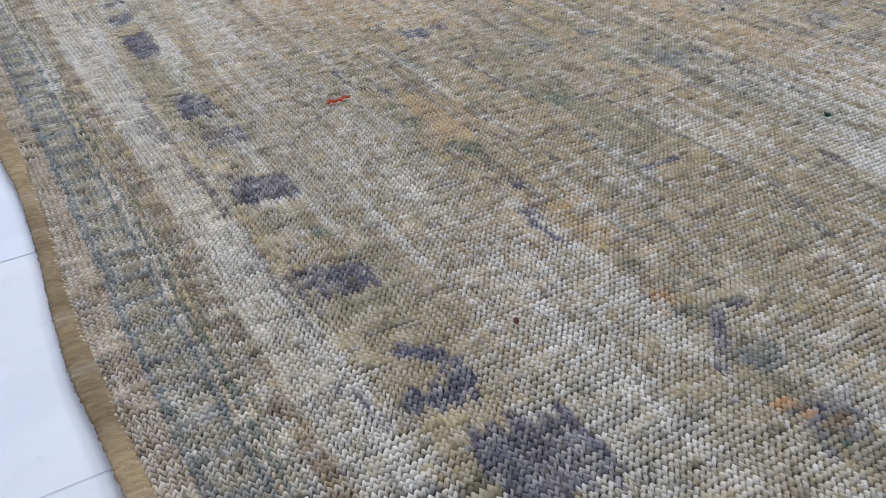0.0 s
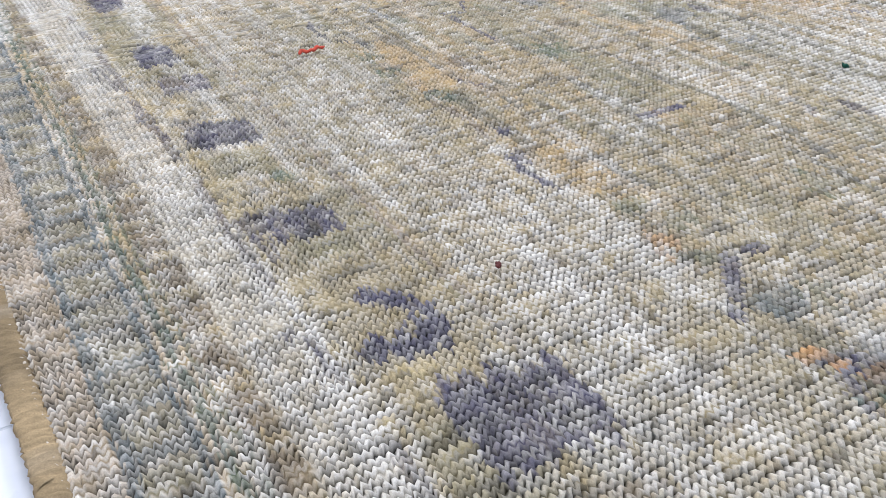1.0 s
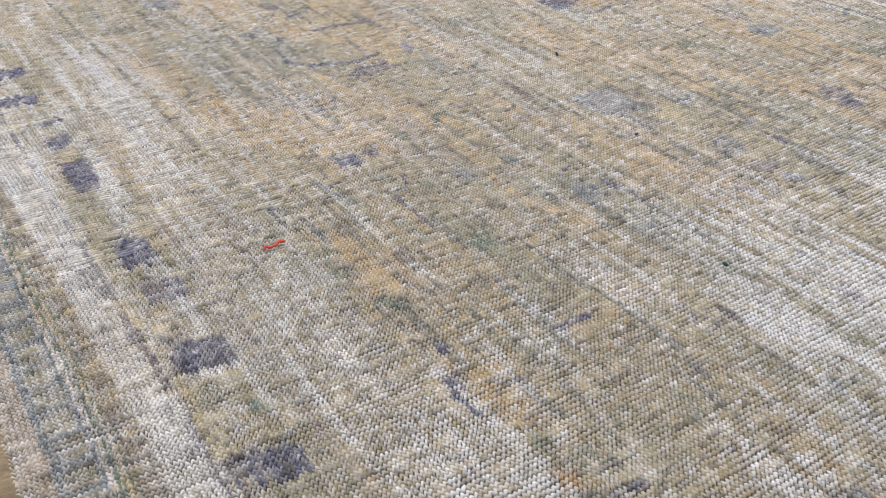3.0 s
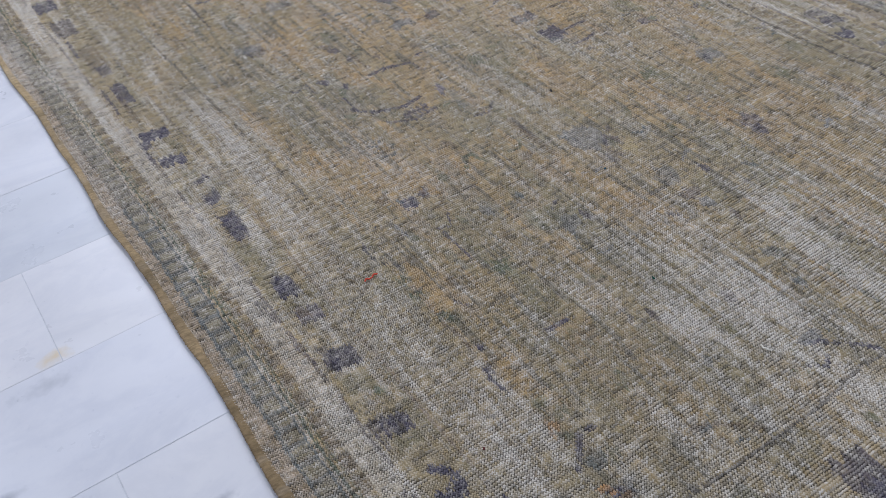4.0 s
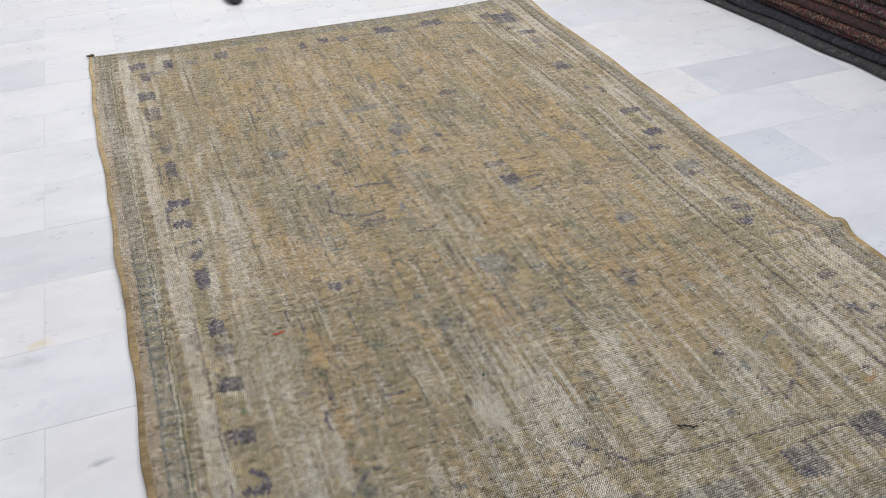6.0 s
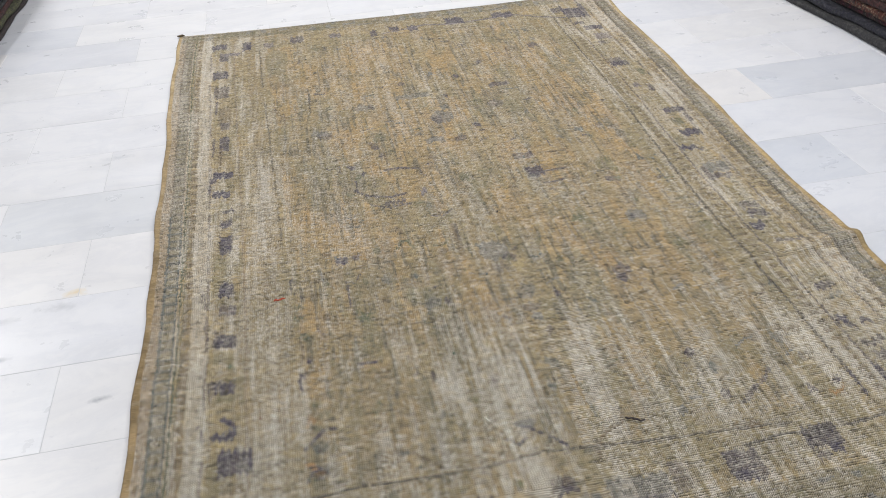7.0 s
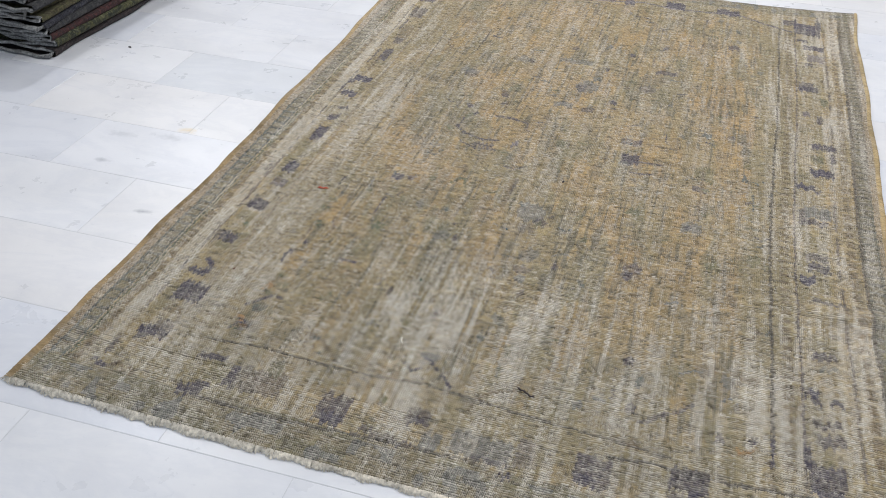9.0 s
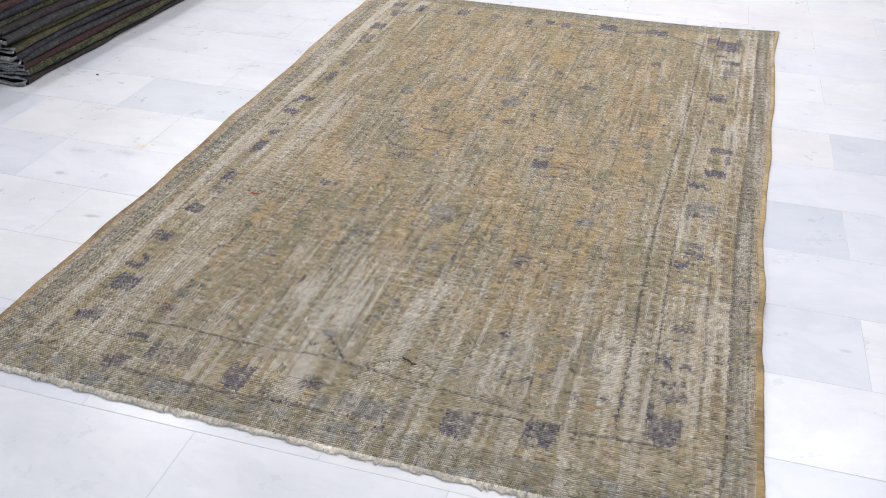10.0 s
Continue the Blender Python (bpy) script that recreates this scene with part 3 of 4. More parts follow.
    d.stroke([(0.849, 0.386), (0.880, 0.386)], 0.02, GREYBLUE, 0.6)
    d.stroke([(0.993, 0.255), (1.001, 0.292), (1.026, 0.321), (1.062, 0.337), (1.082, 0.364)], 0.011, BROWN, 0.65)
    d.stroke([(0.573, 0.365), (0.611, 0.351), (0.662, 0.306)], 0.01, BROWN, 0.7)
    d.stroke([(0.387, 0.321), (0.397, 0.357), (0.428, 0.339)], 0.012, SLATE, 0.6)
    d.spot(0.977, 0.574, 0.035, 0.036, TEAL, 0.5)
    d.spot(1.470, 0.547, 0.039, 0.042, BROWN, 0.6)
    d.spot(1.569, 0.544, 0.064, 0.029, BROWN, 0.6)
    d.spot(1.413, 0.527, 0.038, 0.053, OLIVE, 0.6)
    d.spot(1.344, 0.271, 0.035, 0.024, BROWN, 0.6)
    d.stroke([(1.351, 0.337), (1.395, 0.375), (1.436, 0.400), (1.452, 0.425)], 0.012, SLATE, 0.5)
    d.stroke([(1.183, 0.572), (1.221, 0.431)], 0.008, BROWN, 0.5)

    # vine inside the left border, and its small flowers
    d.spot(0.377, 1.058, 0.013, 0.022, SLATE, 0.8)
    d.stroke([(0.375, 1.064), (0.374, 1.025), (0.383, 1.000), (0.402, 0.976)], 0.009, INK, 0.75)
    d.spot(0.389, 0.934, 0.019, 0.019, GREEN, 0.62)
    d.spot(0.394, 0.924, 0.030, 0.028, MOSSY, 0.4)
    d.spot(0.388, 0.883, 0.026, 0.020, GREEN, 0.62)
    d.spot(0.393, 0.873, 0.041, 0.030, MOSSY, 0.4)
    d.spot(0.398, 0.811, 0.020, 0.018, GREEN, 0.62)
    d.spot(0.402, 0.802, 0.031, 0.026, MOSSY, 0.4)
    d.spot(0.406, 0.791, 0.019, 0.015, GREEN, 0.62)
    d.spot(0.411, 0.782, 0.031, 0.022, MOSSY, 0.4)
    d.spot(0.556, 0.849, 0.031, 0.032, GREEN, 0.62)
    d.spot(0.559, 0.839, 0.050, 0.048, MOSSY, 0.4)
    d.spot(0.218, 0.739, 0.017, 0.016, GREEN, 0.62)
    d.spot(0.222, 0.731, 0.027, 0.023, MOSSY, 0.4)
    d.stroke([(0.388, 0.793), (0.395, 0.766), (0.395, 0.729), (0.390, 0.710)], 0.009, BROWN, 0.7)
    d.spot(0.408, 0.704, 0.012, 0.019, SLATE, 0.75)
    d.spot(0.393, 0.660, 0.014, 0.021, SLATE, 0.85)
    d.stroke([(0.386, 0.661), (0.382, 0.633), (0.386, 0.609), (0.391, 0.595)], 0.009, SLATE, 0.75)
    d.spot(0.456, 0.880, 0.037, 0.038, BROWN, 0.5)
    d.stroke([(0.435, 0.827), (0.449, 0.805)], 0.009, SLATE, 0.6)
    d.spot(0.468, 0.678, 0.027, 0.026, OLIVE, 0.4)
    d.spot(0.417, 0.549, 0.027, 0.021, MOSSY, 0.65)
    d.spot(0.433, 0.516, 0.030, 0.024, MOSSY, 0.65)
    d.spot(0.402, 0.496, 0.025, 0.025, ORANGE, 0.6)
    d.spot(0.401, 0.516, 0.023, 0.014, BROWN, 0.6)
    d.spot(0.411, 0.470, 0.028, 0.021, MOSSY, 0.65)
    d.stroke([(0.442, 0.463), (0.455, 0.459)], 0.009, SLATE, 0.8)
    d.stroke([(0.427, 0.460), (0.405, 0.435), (0.385, 0.412)], 0.012, SLATE, 0.7)
    d.spot(0.418, 0.408, 0.037, 0.030, TEAL, 0.62)
    d.spot(0.444, 0.404, 0.027, 0.022, MOSSY, 0.6)
    d.block(0.407, 0.350, 0.015, 0.007, SLATE, 0.9)
    d.block(0.400, 0.342, 0.009, 0.009, SLATE, 0.9)
    d.stroke([(0.389, 0.364), (0.399, 0.363), (0.402, 0.353)], 0.011, ORANGE, 0.7)
    d.spot(0.415, 0.335, 0.024, 0.014, ORANGE, 0.7)
    d.spot(0.415, 0.322, 0.018, 0.010, SLATE, 0.7)
    d.spot(0.389, 0.330, 0.012, 0.005, GREEN, 0.8)
    d.spot(0.401, 0.319, 0.012, 0.006, GREEN, 0.7)
    d.stroke([(0.526, 0.667), (0.546, 0.665), (0.568, 0.666)], 0.009, SLATE, 0.75)
    d.spot(0.553, 0.633, 0.026, 0.021, OLIVE, 0.6)
    d.spot(0.544, 0.597, 0.017, 0.015, MOSSY, 0.5)
    d.spot(0.554, 0.497, 0.035, 0.024, OLIVE, 0.7)
    d.spot(0.557, 0.515, 0.016, 0.013, GREEN, 0.4)
    d.spot(0.545, 0.492, 0.011, 0.007, MOSSY, 0.7)
    d.spot(0.714, 0.909, 0.074, 0.087, MOSSY, 0.4)
    d.spot(0.741, 0.867, 0.050, 0.049, GREYBLUE, 0.5)
    d.spot(0.633, 1.008, 0.026, 0.043, GREYBLUE, 0.5)
    d.spot(0.623, 0.927, 0.023, 0.029, BROWN, 0.5)

    # field motifs
    d.stroke([(0.707, 1.626), (0.754, 1.629), (0.818, 1.607), (0.832, 1.555)], 0.01, SLATE, 0.6)
    d.stroke([(0.640, 1.625), (0.607, 1.571), (0.601, 1.512), (0.633, 1.473), (0.702, 1.447), (0.754, 1.458)], 0.012, SLATE, 0.65)
    d.stroke([(0.636, 1.415), (0.694, 1.384), (0.758, 1.395)], 0.009, SLATE, 0.55)
    d.block(0.715, 1.410, 0.069, 0.025, SLATE, 0.55)
    d.spot(0.716, 1.556, 0.039, 0.053, GOLD, 0.8)
    d.spot(0.668, 1.542, 0.090, 0.090, OLIVE, 0.5)
    d.block(0.524, 1.122, 0.036, 0.037, SLATE, 0.75)
    d.block(0.812, 1.453, 0.020, 0.036, LILAC, 0.7)
    d.block(0.908, 1.796, 0.066, 0.039, GREYBLUE, 0.6)
    d.block(0.997, 1.784, 0.042, 0.039, SLATE, 0.45)
    d.spot(0.956, 1.512, 0.036, 0.056, MOSSY, 0.75)
    d.stroke([(0.716, 1.834), (0.721, 1.744), (0.726, 1.658)], 0.011, BROWN, 0.75)
    d.stroke([(0.832, 1.893), (0.835, 1.808)], 0.011, BROWN, 0.7)
    d.stroke([(0.685, 1.151), (0.705, 1.189), (0.722, 1.185), (0.729, 1.146)], 0.012, MOSSY, 0.8)
    d.stroke([(0.800, 1.355), (0.814, 1.303), (0.848, 1.297), (0.880, 1.330)], 0.008, SLATE, 0.5)
    d.stroke([(0.868, 1.238), (0.865, 1.159), (0.862, 1.080)], 0.02, BROWN, 0.6)
    d.stroke([(0.872, 1.234), (0.868, 1.158)], 0.01, INK, 0.5)
    d.spot(0.950, 1.075, 0.084, 0.101, GREYBLUE, 0.6)
    d.spot(0.987, 1.035, 0.039, 0.039, SLATE, 0.55)
    d.spot(0.951, 0.987, 0.051, 0.043, SLATE, 0.4)
    d.spot(1.002, 0.985, 0.039, 0.043, YELLOW, 0.8)
    d.spot(0.990, 0.863, 0.058, 0.064, GREYBLUE, 0.5)
    d.spot(0.987, 0.792, 0.056, 0.033, SLATE, 0.5)
    d.block(1.174, 1.600, 0.066, 0.040, SLATE, 0.5)
    d.block(1.184, 1.486, 0.056, 0.066, SLATE, 0.65)
    d.stroke([(1.227, 1.601), (1.271, 1.597), (1.322, 1.600)], 0.009, BROWN, 0.75)
    d.stroke([(1.198, 1.475), (1.246, 1.477), (1.288, 1.477)], 0.009, SLATE, 0.6)
    d.stroke([(1.191, 1.403), (1.234, 1.402), (1.266, 1.416)], 0.009, SLATE, 0.6)
    d.stroke([(1.317, 1.597), (1.348, 1.571), (1.335, 1.516), (1.288, 1.477)], 0.009, BROWN, 0.55)
    d.stroke([(1.114, 1.531), (1.108, 1.438)], 0.011, BROWN, 0.75)
    d.stroke([(1.220, 1.778), (1.217, 1.652)], 0.008, BROWN, 0.6)
    d.stroke([(1.168, 1.398), (1.190, 1.347), (1.210, 1.291)], 0.009, BROWN, 0.6)
    d.spot(1.230, 1.169, 0.042, 0.039, MOSSY, 0.8)
    d.spot(1.416, 1.468, 0.060, 0.096, MOSSY, 0.5)
    d.block(1.410, 1.368, 0.048, 0.034, SLATE, 0.5)
    d.stroke([(1.414, 1.489), (1.415, 1.382), (1.412, 1.271), (1.419, 1.185)], 0.009, BROWN, 0.75)
    d.block(1.401, 1.143, 0.058, 0.054, GREYBLUE, 0.5)
    d.stroke([(1.252, 1.061), (1.262, 1.028), (1.276, 1.000)], 0.011, BROWN, 0.6)
    d.spot(1.264, 0.883, 0.050, 0.056, SLATE, 0.7)
    d.stroke([(1.226, 0.921), (1.262, 0.878), (1.289, 0.844)], 0.014, BROWN, 0.65)
    d.spot(1.468, 0.967, 0.045, 0.043, MOSSY, 0.6)
    d.spot(1.573, 1.031, 0.037, 0.056, MOSSY, 0.5)
    d.block(1.233, 2.206, 0.081, 0.038, SLATE, 0.6)
    d.spot(1.192, 2.128, 0.083, 0.083, BROWN, 0.5)
    d.spot(1.179, 2.034, 0.062, 0.069, SLATE, 0.45)
    d.spot(0.964, 1.971, 0.085, 0.105, GREYBLUE, 0.65)
    d.spot(0.946, 1.956, 0.040, 0.066, SLATE, 0.5)
    d.block(0.888, 2.194, 0.127, 0.043, GREYBLUE, 0.45)
    d.stroke([(1.168, 2.741), (1.174, 2.639), (1.177, 2.582), (1.171, 2.530)], 0.007, INK, 0.7)
    d.stroke([(1.041, 2.828), (1.072, 2.744)], 0.008, BROWN, 0.7)
    d.stroke([(0.751, 2.793), (0.777, 2.799)], 0.008, BROWN, 0.7)
    d.stroke([(0.865, 2.741), (0.892, 2.789)], 0.009, BROWN, 0.7)
    d.block(1.471, 2.582, 0.046, 0.051, SLATE, 0.5)
    d.block(1.374, 2.566, 0.055, 0.058, BROWN, 0.5)
    d.stroke([(1.295, 2.599), (1.300, 2.515)], 0.01, BROWN, 0.6)
    d.stroke([(1.205, 2.359), (1.226, 2.249)], 0.01, BROWN, 0.55)
    d.block(1.745, 2.291, 0.056, 0.080, SLATE, 0.5)
    d.stroke([(0.489, 2.398), (0.492, 2.289), (0.492, 2.175)], 0.011, INK, 0.65)
    d.stroke([(0.475, 2.758), (0.467, 2.679), (0.426, 2.627), (0.392, 2.599)], 0.01, BROWN, 0.7)
    d.stroke([(0.353, 2.271), (0.364, 2.193), (0.385, 2.161), (0.371, 2.109)], 0.01, BROWN, 0.7)
    d.stroke([(0.390, 2.185), (0.395, 2.072)], 0.009, BROWN, 0.7)
    d.spot(0.530, 1.944, 0.056, 0.065, SLATE, 0.5)
    d.spot(0.684, 2.148, 0.055, 0.072, GREYBLUE, 0.55)
    d.spot(0.720, 2.137, 0.021, 0.051, SLATE, 0.6)
    d.spot(0.522, 1.966, 0.081, 0.046, GREYBLUE, 0.5)
    d.spot(0.716, 1.866, 0.039, 0.063, MOSSY, 0.6)
    d.stroke([(0.719, 2.678), (0.718, 2.546)], 0.01, BROWN, 0.6)
    d.spot(0.376, 2.722, 0.096, 0.306, OLIVE, 0.6)
    d.spot(0.393, 2.464, 0.114, 0.071, BROWN, 0.45)
    # small worn curls and dashes all over the field
    luck = random.Random(8)
    for n in range(300):
        mx, my = luck.uniform(0.42, 1.62), luck.uniform(0.30, 2.90)
        colour = luck.choice((SLATE, SLATE, GREYBLUE, MOSSY, MOSSY, BROWN, BROWN, TEAL))
        cover = luck.uniform(0.40, 0.80)
        kind = luck.random()
        if kind < 0.40:
            a, ln = luck.uniform(-0.6, 0.6), luck.uniform(0.015, 0.05)
            d.stroke([(mx, my), (mx + ln * math.cos(a) * 0.6, my + ln * math.sin(a)), (mx + ln, my + ln * luck.uniform(-0.4, 0.8))], 0.007, colour, cover + 0.10, 0.6)
        elif kind < 0.55:
            d.stroke([(mx, my), (mx + luck.uniform(-0.006, 0.006), my + luck.uniform(0.03, 0.10))], 0.007, colour, cover, 0.6)
        else:
            d.spot(mx, my, luck.uniform(0.010, 0.035), luck.uniform(0.012, 0.045), colour, cover, 0.55)

    # worn to the pale foundation: streaks along the length and a general scatter
    s = 0.40 * streak(x * 78, y * 5.5) + 0.22 * streak(x * 24 + 50, y * 3.2 + 7) + 0.26 * streak(x * 165 + 9, y * 9.0) + 0.12 * patch_b
    s = 0.49 + 1.30 * (s - 0.5)
    patch = 0.6 * big(x * 4 + 90, y * 4 + 20) + 0.4 * mid(x * 13 + 90, y * 9 + 20)
    worn = np.clip((s - 0.36) * 2.0, 0, 0.85) * (0.45 + 0.55 * np.clip((patch - 0.2) * 1.8, 0, 1)) + 0.10
    edge = np.clip(np.minimum(left - 0.118, 0.175 - left) / 0.012, 0, 1) + np.clip(np.minimum(left - 0.262, 0.375 - left) / 0.02, 0, 1) * np.clip((2.1 - y) / 0.4, 0, 1)
    worn = worn + edge * (0.18 + 0.3 * (patch - 0.5))
    worn = worn + (0.02 + 0.12 * np.clip(s - 0.25, 0, 0.5)) * np.clip((0.95 - y) / 0.45, 0, 1) * (left > 0.24)
    inner = np.clip((y - 0.55) / 0.3, 0, 1) * np.clip((left - 0.34) / 0.06, 0, 1) * np.clip((right - 0.32) / 0.05, 0, 1)
    worn = (worn * (1 - 0.55 * inner) + 0.03 * inner) * (1 - d.keep)
    f = np.clip(0.10 * (1 - d.keep) + 0.80 * worn + 0.16 * d.keep, 0, 0.74)
    pale = np.array(CREAM) * (0.86 + 0.20 * fine(x * 25 + 11, y * 6)[:, None]) * np.ones((len(x), 1))
    # short smears along the rows, and rows that took the dye differently
    smear = 0.45 * fine(x * 60 + 7, y * 75 + 3) + 0.55 * mid(x * 110 + 7, y * 150)
    d.c *= (0.88 + 0.24 * smear)[:, None]
    rows, dash = Lattice(33), Lattice(34)
    t = dash(x * 62, np.floor(y * 172.0))
    d.c *= np.where(t > 0.82, 0.50, 1.0)[:, None] * (0.86 + 0.28 * rows(x * 9, np.floor(y * 172.0)))[:, None]
    f = np.clip(f + np.where(t < 0.14, 0.24, 0.0) * (1 - 0.5 * d.keep), 0, 0.88)
    return d.c, f, pale


PITCH_X, PITCH_Y = 0.0051, 0.0058


# across one row: the gap, the near crest, the far crest
ROW_PROFILE = ((0.0, 1.0), (0.30, 0.0), (0.74, 0.05))


def woven(u0, u1, v0, v1, fine_x, profile):
    """The worn surface: wavy rows of wool side by side; where the wool is worn away the rows stand apart, with the
    shade of the gaps put into their colour.
    """
    rows = np.arange(int(round(v0 * 3.2 / PITCH_Y)), int(round(v1 * 3.2 / PITCH_Y)) + 1)
    cols = np.arange(int(round(u0 * 2.0 / PITCH_X)) * fine_x, int(round(u1 * 2.0 / PITCH_X)) * fine_x + 1)
    nr, nc = len(rows), len(cols)
    wander, gaps, tone = Lattice(61), Lattice(62), Lattice(63)
    rr, cc = np.meshgrid(rows.astype(float), cols / fine_x, indexing="ij")
    rs = np.random.RandomState(7 + int(u0 * 10) + int(v0 * 100))
    # dye and wear at the middle of every row
    x0, y0 = rug_place(np.clip(cc * PITCH_X / 2.0, 0.004, 0.996), np.clip((rr + 0.5) * PITCH_Y / 3.2, 0, 1))
    colour, worn, pale = dye(x0.ravel(), y0.ravel())
    colour, worn, pale = colour.reshape(nr, nc, 3), worn.reshape(nr, nc), pale.reshape(nr, nc, 3)
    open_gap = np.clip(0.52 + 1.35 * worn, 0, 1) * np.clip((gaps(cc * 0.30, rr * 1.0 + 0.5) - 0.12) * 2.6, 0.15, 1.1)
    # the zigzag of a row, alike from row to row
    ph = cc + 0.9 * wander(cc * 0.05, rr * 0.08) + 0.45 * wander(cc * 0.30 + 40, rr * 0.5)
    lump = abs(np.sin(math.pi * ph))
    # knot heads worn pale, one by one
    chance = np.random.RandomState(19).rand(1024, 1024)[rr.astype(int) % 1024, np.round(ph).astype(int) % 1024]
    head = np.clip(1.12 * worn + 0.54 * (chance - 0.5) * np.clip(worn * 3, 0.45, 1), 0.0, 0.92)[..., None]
    zig = (lump - 0.6) * (0.65 + 0.6 * wander(cc * 0.13 + 9, rr * 0.31 + 5))
    base = rr + 0.72 * zig + 0.45 * (wander(cc * 0.07 + 80, rr * 0.35 + 80) - 0.5) + 0.35 * (wander(cc * 0.45 + 20, rr * 0.6 + 20) - 0.5)
    verts, shades = [], []
    shelf = tone(cc * 0.9, rr * 0.9 + 3)
    for f, deep in profile:
        yv = base + f + rs.normal(0, 0.075, (nr, nc))
        u = np.clip((cc + rs.normal(0, 0.06, (nr, nc))) * PITCH_X / 2.0, 0.004, 0.996)
        vx, vy = rug_place(u, np.clip(yv * PITCH_Y / 3.2, 0.0006, 0.9994))
        vz = rug_height(vx, vy) - 0.0012 - 0.0042 * deep * open_gap + 0.0016 * (lump - 0.6) * (1 - deep) + 0.0008 * (shelf - 0.5) * (1 - deep) + rs.normal(0, 0.00016, (nr, nc))
        if deep == 0.05:
            vz -= 0.0003 + 0.0006 * open_gap
        verts.append(np.stack([vx, vy, vz], -1))
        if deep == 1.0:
            # unworn dye between the rows, with the gap's shade put into the colour
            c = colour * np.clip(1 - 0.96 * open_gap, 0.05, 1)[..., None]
        else:
            # crests darken towards the notches between knots: shade put into the wool colour
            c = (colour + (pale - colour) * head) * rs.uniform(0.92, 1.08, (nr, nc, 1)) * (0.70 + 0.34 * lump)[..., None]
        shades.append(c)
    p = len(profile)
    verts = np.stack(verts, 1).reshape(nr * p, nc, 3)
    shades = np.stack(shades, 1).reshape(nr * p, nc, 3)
    last = (nr - 1) * p + 1
    idx = np.arange(last * nc).reshape(last, nc)
    quads = np.stack([idx[:-1, :-1], idx[:-1, 1:], idx[1:, 1:], idx[1:, :-1]], -1).reshape(-1, 4)
    return verts[:last].reshape(-1, 3), quads, shades[:last].reshape(-1, 3)


# the rows nearest to the walk are finer
NEAR_U, NEAR_V = 0.50, (0.06, 0.33)
zones = [(0.0, NEAR_U, NEAR_V[0], NEAR_V[1], 4, ROW_PROFILE), (NEAR_U, 1.0, NEAR_V[0], NEAR_V[1], 2, ROW_PROFILE), (0.0, 1.0, 0.0, NEAR_V[0], 2, ROW_PROFILE), (0.0, 1.0, NEAR_V[1], 0.999, 2, ROW_PROFILE)]
vs, qs, cs, start = [], [], [], 0
for zone in zones:
    a, b, c = woven(*zone)
    vs.append(a), qs.append(b + start), cs.append(c)
    start += len(a)
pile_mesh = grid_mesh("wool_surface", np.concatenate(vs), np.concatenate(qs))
# the dye colours, with the painted shade of gaps and notches in them
dye_and_shade = np.ones((start, 4), np.float32)
dye_and_shade[:, :3] = np.clip(np.concatenate(cs), 0, 1)
pile_mesh.attributes.new("dye", "FLOAT_COLOR", "POINT").data.foreach_set("color", dye_and_shade.ravel())

# foundation sheet with thickness
nu, nv = 60, 100
uu, vv = np.meshgrid(np.linspace(0.003, 0.997, nu + 1), np.linspace(0.003, 0.997, nv + 1))
px, py = rug_place(uu.ravel(), vv.ravel())
top = rug_height(px, py) - 0.0066
n1 = len(px)
verts = np.concatenate([np.stack([px, py, top], -1), np.stack([px, py, np.maximum(top - 0.003, FLOOR_Z)], -1)])
idx = np.arange(n1).reshape(nv + 1, nu + 1)
q1 = np.stack([idx[:-1, :-1], idx[:-1, 1:], idx[1:, 1:], idx[1:, :-1]], -1).reshape(-1, 4)
ring = np.concatenate([idx[0, :], idx[1:, -1], idx[-1, -2::-1], idx[-2:0:-1, 0]])
q3 = np.stack([ring, ring + n1, np.roll(ring, -1) + n1, np.roll(ring, -1)], -1)
rug = tagged(link("rug", grid_mesh("rug", verts, np.concatenate([q1, q1[:, ::-1] + n1, q3])), FOUNDATION),
             "large worn faded wool rug with tan field and slate blocks", "rug")
tagged(link("wool_surface", pile_mesh, WOOL, rug, "worn low wool knots in tan, cream and slate"), kind="stuff")


